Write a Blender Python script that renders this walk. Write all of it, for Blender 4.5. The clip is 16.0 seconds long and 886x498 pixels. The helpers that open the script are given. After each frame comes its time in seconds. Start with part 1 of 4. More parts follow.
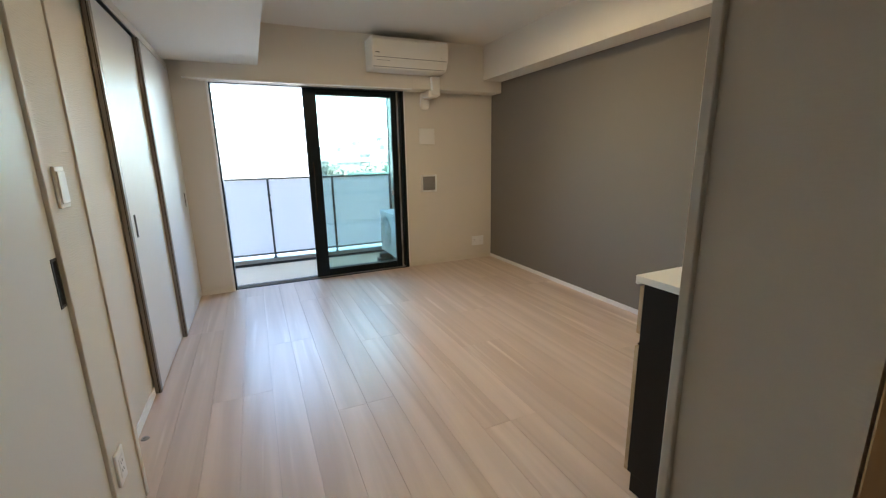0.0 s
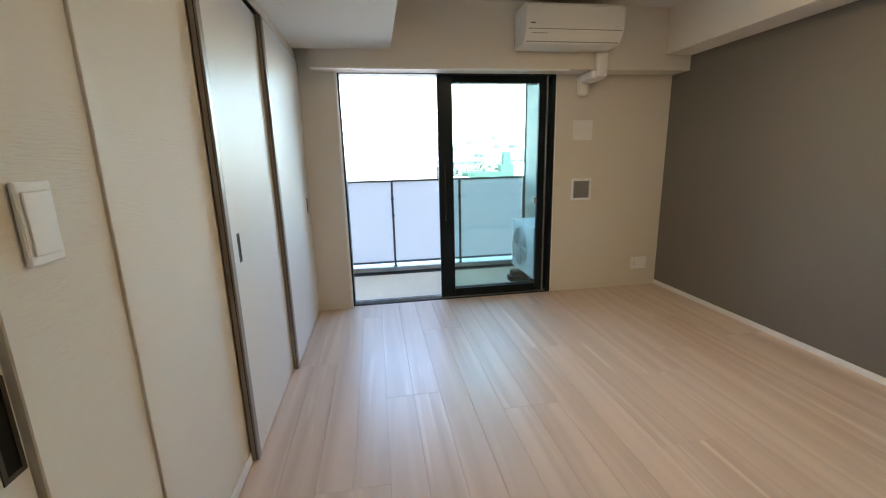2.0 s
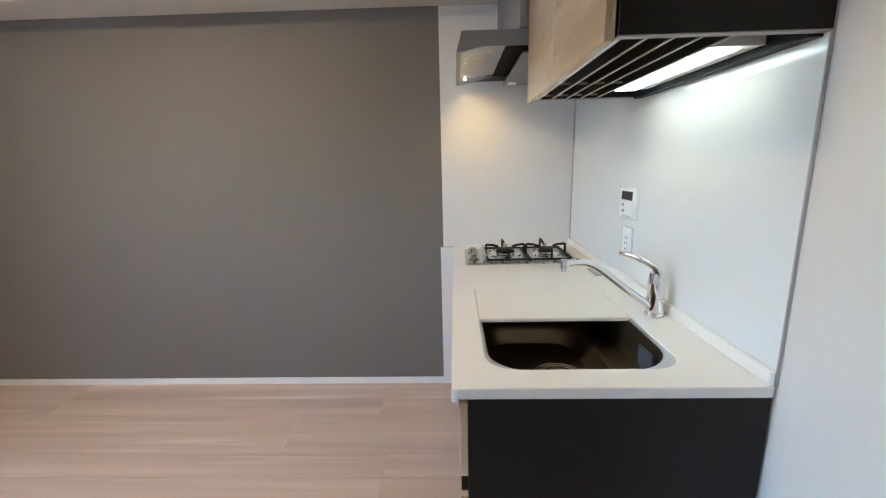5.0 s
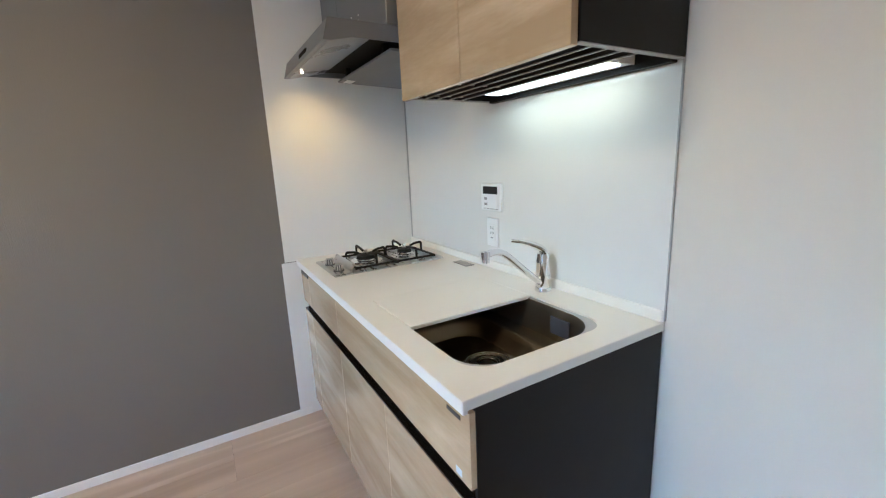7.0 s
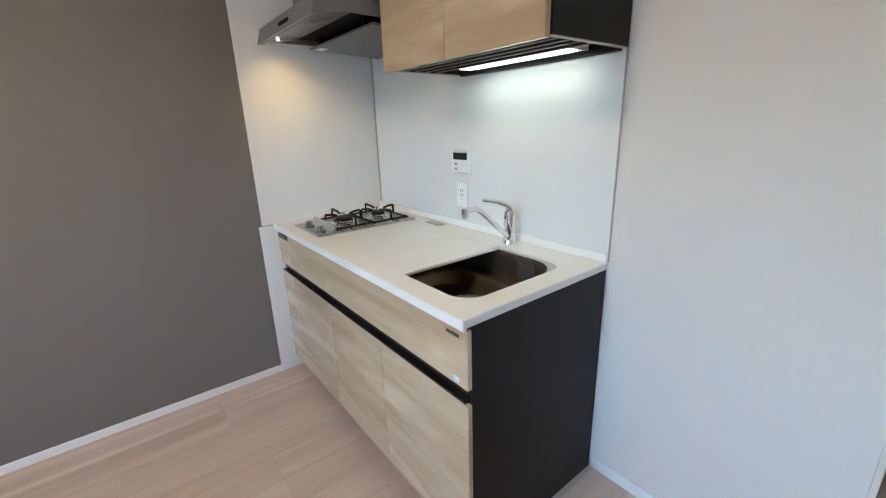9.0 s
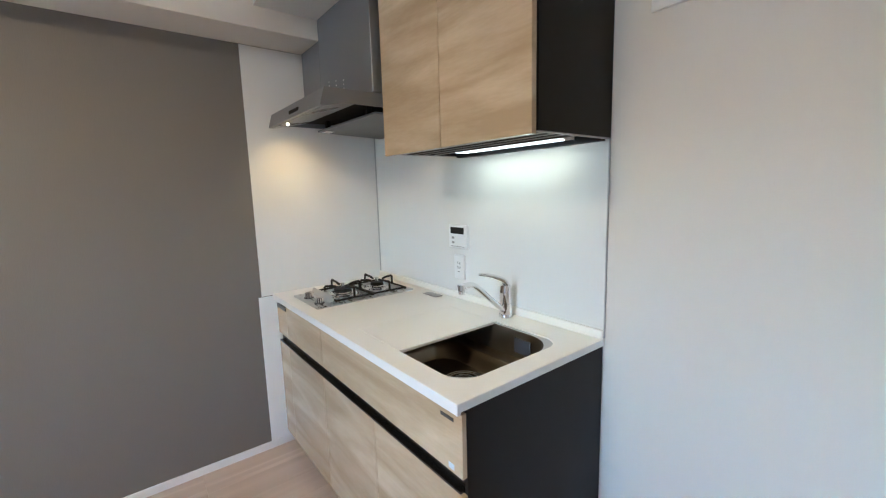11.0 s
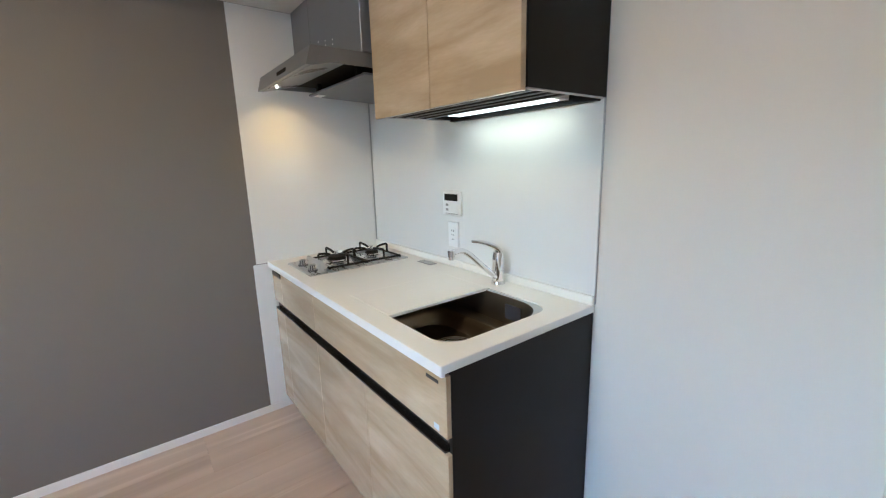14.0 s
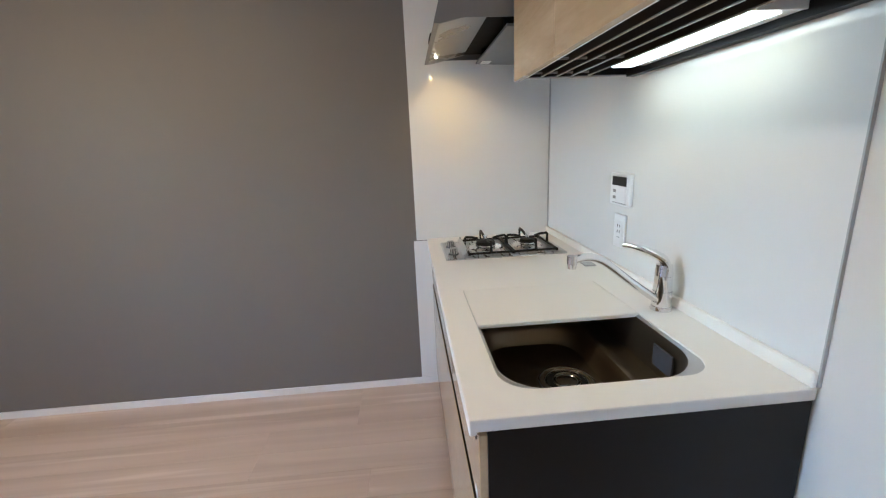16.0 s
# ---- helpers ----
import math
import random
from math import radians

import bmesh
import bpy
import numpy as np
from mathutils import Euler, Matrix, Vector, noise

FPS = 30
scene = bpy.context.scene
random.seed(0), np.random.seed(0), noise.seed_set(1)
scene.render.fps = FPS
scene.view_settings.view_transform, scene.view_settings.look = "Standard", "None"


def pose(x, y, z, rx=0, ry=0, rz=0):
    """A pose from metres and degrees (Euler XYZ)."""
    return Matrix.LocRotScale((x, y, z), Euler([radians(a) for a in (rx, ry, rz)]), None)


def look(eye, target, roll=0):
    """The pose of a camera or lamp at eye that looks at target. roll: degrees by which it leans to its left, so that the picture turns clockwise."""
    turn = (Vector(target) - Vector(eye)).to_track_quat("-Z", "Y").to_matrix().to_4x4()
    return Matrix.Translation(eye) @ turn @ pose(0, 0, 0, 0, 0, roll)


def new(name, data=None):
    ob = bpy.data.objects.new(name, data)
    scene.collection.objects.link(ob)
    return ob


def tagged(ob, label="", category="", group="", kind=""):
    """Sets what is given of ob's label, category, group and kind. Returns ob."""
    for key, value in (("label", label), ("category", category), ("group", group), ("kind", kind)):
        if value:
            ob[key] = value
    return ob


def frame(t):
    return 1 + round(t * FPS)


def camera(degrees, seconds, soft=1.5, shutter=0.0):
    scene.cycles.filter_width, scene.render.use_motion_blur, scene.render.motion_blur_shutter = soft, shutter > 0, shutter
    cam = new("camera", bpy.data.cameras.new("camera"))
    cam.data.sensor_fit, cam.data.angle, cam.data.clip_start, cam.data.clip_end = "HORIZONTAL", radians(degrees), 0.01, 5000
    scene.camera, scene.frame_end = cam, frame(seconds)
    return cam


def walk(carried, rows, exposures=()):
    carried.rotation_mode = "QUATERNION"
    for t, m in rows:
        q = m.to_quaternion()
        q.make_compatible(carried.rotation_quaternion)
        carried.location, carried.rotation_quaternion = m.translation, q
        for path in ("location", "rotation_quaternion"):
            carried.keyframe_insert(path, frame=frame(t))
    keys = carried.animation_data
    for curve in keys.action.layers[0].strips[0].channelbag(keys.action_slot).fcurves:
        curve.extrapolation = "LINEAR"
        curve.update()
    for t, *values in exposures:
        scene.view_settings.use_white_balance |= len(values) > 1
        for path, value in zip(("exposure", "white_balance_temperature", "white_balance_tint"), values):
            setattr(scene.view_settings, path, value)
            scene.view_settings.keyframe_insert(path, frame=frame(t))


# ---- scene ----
cam = camera(94.5, 16.0, soft=1.2)
PATH = [
    (0, (0.146, -0.314, 1.252), (0.952, 1.462, 0.811), -1.1),
    (0.5, (0.12, -0.052, 1.263), (0.601, 1.838, 0.821), -1.2),
    (1, (0.119, 0.181, 1.263), (0.441, 2.106, 0.823), -1.4),
    (1.5, (0.13, 0.367, 1.262), (0.404, 2.3, 0.827), -1.4),
    (2, (0.126, 0.545, 1.263), (0.432, 2.473, 0.83), -1.4),
    (2.5, (0.278, 0.613, 1.268), (0.822, 2.488, 0.834), -1.3),
    (3, (0.471, 0.62, 1.296), (1.462, 2.302, 0.864), -1.3),
    (3.5, (0.519, 0.631, 1.306), (1.983, 1.925, 0.875), -1.2),
    (4, (0.565, 0.65, 1.307), (2.326, 1.502, 0.888), -1.3),
    (4.5, (0.552, 0.621, 1.304), (2.463, 1.044, 0.894), -1.3),
    (5, (0.559, 0.636, 1.29), (2.515, 0.697, 0.878), -1.3),
    (5.2, (0.577, 0.642, 1.276), (2.534, 0.574, 0.866), -1.1),
    (7.3, (0.736, 1.095, 1.286), (2.365, 0.016, 0.858), -2.0),
    (7.5, (0.708, 1.142, 1.291), (2.302, 0.017, 0.853), -1.5),
    (8, (0.657, 1.216, 1.286), (2.195, 0.04, 0.785), -1.7),
    (10.3, (0.627, 1.236, 1.314), (2.131, 0.06, 0.718), -1.8),
    (10.5, (0.623, 1.234, 1.32), (2.145, 0.043, 0.806), -1.7),
    (11, (0.613, 1.229, 1.346), (2.17, 0.007, 1.062), -1.6),
    (11.5, (0.605, 1.232, 1.358), (2.177, -0.003, 1.304), -1.5),
    (12, (0.606, 1.235, 1.348), (2.179, 0.001, 1.418), -1.4),
    (12.5, (0.613, 1.227, 1.344), (2.186, -0.008, 1.369), -1.5),
    (13, (0.615, 1.211, 1.333), (2.185, -0.021, 1.197), -1.6),
    (13.5, (0.614, 1.204, 1.321), (2.171, -0.016, 1.025), -1.6),
    (14, (0.596, 1.183, 1.315), (2.15, -0.007, 0.903), -1.6),
    (14.5, (0.633, 1.123, 1.298), (2.224, 0.004, 0.831), -1.7),
    (15, (0.712, 0.957, 1.302), (2.387, -0.023, 0.819), -1.9),
    (15.5, (0.752, 0.792, 1.284), (2.573, 0.119, 0.803), -1.9),
    (16, (0.711, 0.727, 1.296), (2.646, 0.579, 0.815), -2.5),
]
# exposure along the walk
EXPOSURES = ((0.0, 4.61, 6200, 1), (2.5, 4.41, 6250, 2), (3.0, 4.34, 6600, 3), (3.5, 4.56, 7500, 5), (4.0, 5.08, 6050, 3.5), (4.5, 5.16, 5400, 6), (5.0, 5.06, 5300, 8), (7.5, 4.98, 5300, 6.5), (10.5, 4.98, 5250, 6.5), (11.5, 5.10, 5300, 5.5), (12.5, 5.02, 5300, 5.5), (13.5, 5.03, 5300, 6), (15.0, 4.91, 5300, 7), (15.5, 4.89, 5300, 7), (16.0, 4.96, 5300, 9))
walk(cam, [(t, look(eye, target, roll)) for t, eye, target, roll in PATH], EXPOSURES)
# strengths of the lights
SKY, SUN, CEIL_W, LED_W, HOOD_W = 0.15, 2.5, 0.74, 0.018, 0.010

# world, sun, lights, exposure
world = bpy.data.worlds.new("world")
scene.world = world
world.use_nodes = True
wn = world.node_tree.nodes
sky = wn.new("ShaderNodeTexSky")
sky.sky_type, sky.sun_disc = "NISHITA", False
sky.sun_elevation, sky.sun_rotation = radians(52), radians(205)
sky.air_density, sky.dust_density, sky.ozone_density = 1.0, 1.5, 1.0
world.node_tree.links.new(sky.outputs[0], wn["Background"].inputs[0])
wn["Background"].inputs[1].default_value = SKY


def lamp(name, kind, m, energy, color, **kw):
    d = bpy.data.lights.new(name, kind)
    d.energy, d.color = energy, color
    for k, v in kw.items():
        if k == "size":
            d.size = v
        elif k == "size_y":
            d.shape, d.size_y = "RECTANGLE", v
        elif k == "angle":
            d.angle = radians(v)
        elif k == "disk":
            d.shape, d.size = "DISK", v
        elif k == "spread":
            d.spread = radians(v)
        elif k == "radius":
            d.shadow_soft_size = v
    ob = new(name, d)
    ob.matrix_world = m
    return ob


# the sun stands behind the building, whose unseen added mass shades the balcony
lamp("sun", "SUN", look((0, 0, 30), (0 + 18 * 0.42, 18 * 0.9, 30 - 18 * 1.28)), SUN, (1.0, 0.95, 0.88), angle=0.5)
lamp("ceiling_lamp_light", "AREA", look((1.45, 2.05, 2.318), (1.45, 2.05, 0)), CEIL_W, (1.0, 0.69, 0.38), disk=0.42)
lamp("under_cabinet_light_glow", "AREA", look((1.670, 0.107, 1.4915), (1.665, 0.165, 0.9)), LED_W, (1.0, 0.86, 0.46), size=0.46, size_y=0.05)
lamp("hood_lamp_light", "AREA", look((2.560, 0.575, 1.652), (2.80, 0.47, 1.30)), HOOD_W, (1.0, 0.61, 0.20), disk=0.012, spread=105)


# ---- materials ----
def mat(name, color, rough=0.5, metal=0.0, vary=0.06, scale=6.0, bump=0.0, bscale=200.0, spec=0.5, stretch=(1, 1, 1), coat=0.0, piece=0.0):
    """A surface with slow stains and fine grain in colour, gloss and relief."""
    m = bpy.data.materials.new(name)
    m.use_nodes = True
    nt = m.node_tree
    N, L = nt.nodes, nt.links
    b = N["Principled BSDF"]
    b.inputs["Roughness"].default_value, b.inputs["Metallic"].default_value = rough, metal
    b.inputs["Specular IOR Level"].default_value = spec
    b.inputs["Coat Weight"].default_value = coat
    b.inputs["Coat Roughness"].default_value = 0.06
    co = N.new("ShaderNodeTexCoord")
    mp = N.new("ShaderNodeMapping")
    mp.inputs["Scale"].default_value = stretch
    L.new(co.outputs["Object"], mp.inputs["Vector"])
    big = N.new("ShaderNodeTexNoise")
    big.inputs["Scale"].default_value, big.inputs["Detail"].default_value = scale, 4
    L.new(mp.outputs[0], big.inputs["Vector"])
    fine = N.new("ShaderNodeTexNoise")
    fine.inputs["Scale"].default_value, fine.inputs["Detail"].default_value = bscale, 3
    L.new(mp.outputs[0], fine.inputs["Vector"])
    ramp = N.new("ShaderNodeMixRGB")
    c = Vector(color)
    ramp.inputs[1].default_value = (*(c * (1 - vary)), 1)
    ramp.inputs[2].default_value = (*(c * (1 + vary)), 1)
    mid = N.new("ShaderNodeMath")
    mid.operation = "MULTIPLY_ADD"
    L.new(fine.outputs[0], mid.inputs[0])
    mid.inputs[1].default_value = 0.35
    half = N.new("ShaderNodeMath")
    half.operation = "MULTIPLY"
    half.inputs[1].default_value = 0.65
    L.new(big.outputs[0], half.inputs[0])
    L.new(half.outputs[0], mid.inputs[2])
    L.new(mid.outputs[0], ramp.inputs[0])
    out = ramp
    if piece:
        info = N.new("ShaderNodeObjectInfo")
        hsv = N.new("ShaderNodeHueSaturation")
        k = N.new("ShaderNodeMapRange")
        k.inputs[3].default_value, k.inputs[4].default_value = 1 - piece, 1 + piece
        L.new(info.outputs["Random"], k.inputs[0])
        L.new(k.outputs[0], hsv.inputs["Value"])
        L.new(ramp.outputs[0], hsv.inputs["Color"])
        out = hsv
    L.new(out.outputs[0], b.inputs["Base Color"])
    rr = N.new("ShaderNodeMapRange")
    rr.inputs[3].default_value, rr.inputs[4].default_value = max(0.02, rough * 0.85), min(1, rough * 1.15)
    L.new(big.outputs[0], rr.inputs[0])
    L.new(rr.outputs[0], b.inputs["Roughness"])
    if bump:
        bp = N.new("ShaderNodeBump")
        bp.inputs["Strength"].default_value, bp.inputs["Distance"].default_value = bump, 0.002
        L.new(fine.outputs[0], bp.inputs["Height"])
        L.new(bp.outputs[0], b.inputs["Normal"])
    return m


def wood(name, light, dark, along, rough=0.4, scale=9.0, squeeze=0.06, piece=0.0, coat=0.0, spec=0.5, fine=0.16, streak=None):
    """Veneer with long soft streaks along one axis ('x' or 'y')."""
    m = mat(name, light, rough, vary=0.03, scale=3, bscale=300, spec=spec, coat=coat)
    nt = m.node_tree
    N, L = nt.nodes, nt.links
    b = N["Principled BSDF"]
    co = N.new("ShaderNodeTexCoord")
    mp = N.new("ShaderNodeMapping")
    s = [scale, scale, scale]
    s["xyz".index(along)] = scale * squeeze
    mp.inputs["Scale"].default_value = s
    L.new(co.outputs["Object"], mp.inputs["Vector"])
    vec = mp.outputs[0]
    info = N.new("ShaderNodeObjectInfo")
    if piece:
        add = N.new("ShaderNodeVectorMath")
        add.operation = "MULTIPLY_ADD"
        cmb = N.new("ShaderNodeCombineXYZ")
        for i in range(3):
            L.new(info.outputs["Random"], cmb.inputs[i])
        add.inputs[1].default_value = (37, 53, 71)
        L.new(cmb.outputs[0], add.inputs[0])
        L.new(mp.outputs[0], add.inputs[2])
        vec = add.outputs[0]
    n1 = N.new("ShaderNodeTexNoise")
    n1.inputs["Scale"].default_value, n1.inputs["Detail"].default_value, n1.inputs["Distortion"].default_value = 1.0, 5, 0.9
    n1.inputs["Roughness"].default_value = 0.45
    L.new(vec, n1.inputs["Vector"])
    n2 = N.new("ShaderNodeTexNoise")
    n2.inputs["Scale"].default_value, n2.inputs["Detail"].default_value = 14.0, 3
    L.new(vec, n2.inputs["Vector"])
    mixv = N.new("ShaderNodeMath")
    mixv.operation = "MULTIPLY_ADD"
    mixv.inputs[1].default_value = fine
    L.new(n2.outputs[0], mixv.inputs[0])
    L.new(n1.outputs[0], mixv.inputs[2])
    cr = N.new("ShaderNodeValToRGB")
    cr.color_ramp.elements[0].position, cr.color_ramp.elements[1].position = 0.34 + fine / 2, 0.68 + fine / 2
    cr.color_ramp.elements[0].color = (*dark, 1)
    cr.color_ramp.elements[1].color = (*light, 1)
    L.new(mixv.outputs[0], cr.inputs[0])
    out = cr.outputs[0]
    if streak:
        st = N.new("ShaderNodeTexNoise")
        st.inputs["Scale"].default_value, st.inputs["Detail"].default_value, st.inputs["Distortion"].default_value = 2.1, 2, 0.3
        L.new(vec, st.inputs["Vector"])
        sr = N.new("ShaderNodeMapRange")
        sr.inputs[1].default_value, sr.inputs[2].default_value, sr.inputs[4].default_value = 0.62, 0.74, 0.60
        L.new(st.outputs[0], sr.inputs[0])
        mx = N.new("ShaderNodeMix")
        mx.data_type = "RGBA"
        L.new(sr.outputs[0], mx.inputs[0])
        L.new(out, mx.inputs[6])
        mx.inputs[7].default_value = (*streak, 1)
        out = mx.outputs[2]
    if piece:
        hsv = N.new("ShaderNodeHueSaturation")
        k = N.new("ShaderNodeMapRange")
        k.inputs[3].default_value, k.inputs[4].default_value = 1 - piece, 1 + piece
        L.new(info.outputs["Random"], k.inputs[0])
        L.new(k.outputs[0], hsv.inputs["Value"])
        L.new(out, hsv.inputs["Color"])
        out = hsv.outputs[0]
    L.new(out, b.inputs["Base Color"])
    bp = N.new("ShaderNodeBump")
    bp.inputs["Strength"].default_value, bp.inputs["Distance"].default_value = 0.12, 0.001
    L.new(n2.outputs[0], bp.inputs["Height"])
    L.new(bp.outputs[0], b.inputs["Normal"])
    return m


def glass(name, tint, gloss=0.12):
    m = bpy.data.materials.new(name)
    m.use_nodes = True
    N, L = m.node_tree.nodes, m.node_tree.links
    N.remove(N["Principled BSDF"])
    tr, gl, mx, lw = N.new("ShaderNodeBsdfTransparent"), N.new("ShaderNodeBsdfGlossy"), N.new("ShaderNodeMixShader"), N.new("ShaderNodeFresnel")
    tr.inputs[0].default_value = (*tint, 1)
    gl.inputs["Roughness"].default_value = 0.02
    lw.inputs[0].default_value = 1.45
    L.new(lw.outputs[0], mx.inputs[0])
    L.new(tr.outputs[0], mx.inputs[1])
    L.new(gl.outputs[0], mx.inputs[2])
    L.new(mx.outputs[0], N["Material Output"].inputs[0])
    return m


def frosted(name, color):
    m = bpy.data.materials.new(name)
    m.use_nodes = True
    N, L = m.node_tree.nodes, m.node_tree.links
    N.remove(N["Principled BSDF"])
    df, tl, mx = N.new("ShaderNodeBsdfDiffuse"), N.new("ShaderNodeBsdfTranslucent"), N.new("ShaderNodeMixShader")
    df.inputs[0].default_value = tl.inputs[0].default_value = (*color, 1)
    mx.inputs[0].default_value = 0.62
    L.new(df.outputs[0], mx.inputs[1])
    L.new(tl.outputs[0], mx.inputs[2])
    L.new(mx.outputs[0], N["Material Output"].inputs[0])
    return m


def glow(name, color, strength):
    m = bpy.data.materials.new(name)
    m.use_nodes = True
    b = m.node_tree.nodes["Principled BSDF"]
    b.inputs["Base Color"].default_value = (*color, 1)
    b.inputs["Emission Color"].default_value = (*color, 1)
    b.inputs["Emission Strength"].default_value = strength
    return m


def wallpaper(name, color, vary=0.03, strength=0.5, scale=(60, 60, 320), rough=0.75):
    """Vinyl wallpaper with an embossed weave."""
    m = mat(name, color, rough, vary=vary, scale=1.6, spec=0.3)
    N, L = m.node_tree.nodes, m.node_tree.links
    co, mp, nz, bp = N.new("ShaderNodeTexCoord"), N.new("ShaderNodeMapping"), N.new("ShaderNodeTexNoise"), N.new("ShaderNodeBump")
    mp.inputs["Scale"].default_value = scale
    nz.inputs["Scale"].default_value, nz.inputs["Detail"].default_value = 1.0, 3
    bp.inputs["Strength"].default_value, bp.inputs["Distance"].default_value = min(strength, 1.0), 0.0015 * max(1.0, strength)
    L.new(co.outputs["Object"], mp.inputs[0])
    L.new(mp.outputs[0], nz.inputs[0])
    L.new(nz.outputs[0], bp.inputs["Height"])
    L.new(bp.outputs[0], N["Principled BSDF"].inputs["Normal"])
    return m


M_PAPER = wallpaper("white_wallpaper", (0.75, 0.70, 0.63), strength=0.22)
M_CEIL = wallpaper("ceiling_paper", (0.76, 0.74, 0.70), scale=(150, 150, 150), strength=0.3)
M_ACCENT = wallpaper("taupe_wallpaper", (0.192, 0.176, 0.153), vary=0.05, scale=(420, 420, 25), strength=0.35, rough=0.7)
M_EMBOSS = wallpaper("embossed_wallpaper", (0.71, 0.66, 0.585), strength=0.85, scale=(28, 28, 260))
M_BASE = mat("white_trim", (0.82, 0.81, 0.79), 0.4, vary=0.02)
M_BEIGE_TRIM = mat("beige_trim", (0.70, 0.65, 0.57), 0.55, vary=0.02, spec=0.3)
M_DOOR = mat("door_laminate", (0.72, 0.70, 0.665), 0.47, vary=0.02, scale=2, spec=0.28)
M_EDGE = mat("taupe_metal_edge", (0.23, 0.20, 0.165), 0.4, metal=0.3, vary=0.04)
M_DARKPULL = mat("dark_pull", (0.045, 0.040, 0.035), 0.45, metal=0.2, spec=0.3)
M_FLOOR = wood("floor_oak", (0.675, 0.55, 0.46), (0.525, 0.41, 0.33), "y", rough=0.34, spec=0.66, scale=8, squeeze=0.042, piece=0.045, fine=0.045, streak=(0.80, 0.69, 0.60))
M_SUB = mat("floor_joint", (0.33, 0.26, 0.21), 0.8)
M_KDOOR = wood("kitchen_oak", (0.64, 0.505, 0.345), (0.45, 0.335, 0.205), "x", rough=0.16, scale=10, squeeze=0.16, piece=0.02, coat=0.4)
M_BLACK = mat("charcoal_board", (0.0115, 0.011, 0.0112), 0.45, vary=0.1, spec=0.2)
M_CHANNEL = mat("black_channel", (0.008, 0.008, 0.008), 0.25)
M_COUNTER = mat("cream_solid_surface", (0.88, 0.85, 0.785), 0.32, vary=0.015, scale=30, bscale=500)
M_PANEL = mat("white_kitchen_panel", (0.81, 0.80, 0.77), 0.14, vary=0.01, coat=0.3)
M_STEEL = mat("brushed_steel", (0.58, 0.575, 0.56), 0.3, metal=1.0, vary=0.06, bscale=90, bump=0.05, stretch=(1, 12, 12))
M_HOB = mat("hob_steel", (0.60, 0.595, 0.58), 0.28, metal=1.0, vary=0.06, bscale=90, bump=0.05, stretch=(1, 12, 12))
M_SINK = mat("sink_steel", (0.26, 0.21, 0.148), 0.40, metal=1.0, vary=0.06, bscale=220, bump=0.04)
M_CHROME = mat("chrome", (0.80, 0.80, 0.81), 0.06, metal=1.0, vary=0.01)
M_HOOD = mat("silver_paint", (0.19, 0.198, 0.21), 0.33, metal=0.25, vary=0.03)
M_HOODPLATE = mat("hood_filter_plate", (0.15, 0.155, 0.16), 0.35, metal=0.3, vary=0.04)
M_HOODDARK = mat("hood_plate", (0.10, 0.10, 0.105), 0.3, metal=0.6)
M_IRON = mat("black_enamel", (0.008, 0.008, 0.008), 0.5, spec=0.25)
M_OUTWHITE = mat("outdoor_casing", (0.60, 0.585, 0.55), 0.5, vary=0.03)
M_FOOT = mat("dark_foot_plastic", (0.05, 0.05, 0.052), 0.6)
M_WHITE = mat("white_plastic", (0.86, 0.86, 0.85), 0.35, vary=0.01)
M_ACWHITE = mat("appliance_white", (0.82, 0.80, 0.76), 0.35, vary=0.012)
M_GREYPL = mat("grey_plastic", (0.33, 0.32, 0.31), 0.5)
M_SLOT = mat("slot_dark", (0.012, 0.012, 0.012), 0.7, spec=0.1)
M_LCD = mat("lcd_dark", (0.008, 0.009, 0.010), 0.3, spec=0.25)
M_ALU = mat("black_aluminium", (0.005, 0.011, 0.0145), 0.34, spec=0.2, vary=0.06)
M_RAIL = mat("grey_rail", (0.05, 0.055, 0.058), 0.4, metal=0.4)
M_CONC = mat("balcony_screed", (0.60, 0.50, 0.385), 0.8, vary=0.12, scale=4, bump=0.4, bscale=60)
# one even near-black between the screed and the curb
M_GUTTER = mat("gutter_black", (0.010, 0.010, 0.011), 0.6, spec=0.1)
M_PARTITION = mat("partition_board", (0.40, 0.375, 0.32), 0.7, vary=0.04)
M_CURB = mat("curb_paint", (0.45, 0.45, 0.44), 0.7, vary=0.06)
M_FACADE = mat("facade_white", (0.30, 0.297, 0.29), 0.8, vary=0.08, scale=0.3)
M_WIN = mat("far_window", (0.15, 0.152, 0.155), 0.6, spec=0.1)
M_GREEN = mat("green_sheet", (0.046, 0.076, 0.064), 0.7, spec=0.1)
M_LEAF = mat("leaf", (0.12, 0.13, 0.11), 0.7, vary=0.3, scale=1.5)
M_BARK = mat("bark", (0.12, 0.09, 0.07), 0.9)
M_GROUND = mat("town_ground", (0.22, 0.21, 0.20), 0.9, vary=0.2, scale=0.05)
M_ROOF = mat("far_roof", (0.30, 0.29, 0.29), 0.8, vary=0.1, scale=0.3)
M_SKYROOF = mat("skyline_roof", (0.085, 0.09, 0.092), 0.8, vary=0.15, scale=0.3)
M_HALLWOOD = wood("hall_door_wood", (0.42, 0.24, 0.10), (0.30, 0.16, 0.065), "z", rough=0.35, scale=12)
M_GLASS = glass("window_glass", (0.86, 0.93, 0.912))
M_FROST = frosted("frosted_panel", (0.53, 0.51, 0.515))
M_HOODIN = mat("hood_inner_steel", (0.30, 0.30, 0.30), 0.28, metal=0.7, vary=0.05)
M_SLAT = mat("rack_slat_brown", (0.035, 0.030, 0.027), 0.4, vary=0.08)
M_SLATEDGE = mat("rack_slat_edge", (0.34, 0.32, 0.29), 0.4, vary=0.03)
M_LED = glow("led_diffuser", (0.93, 1.0, 0.90), 0.14)
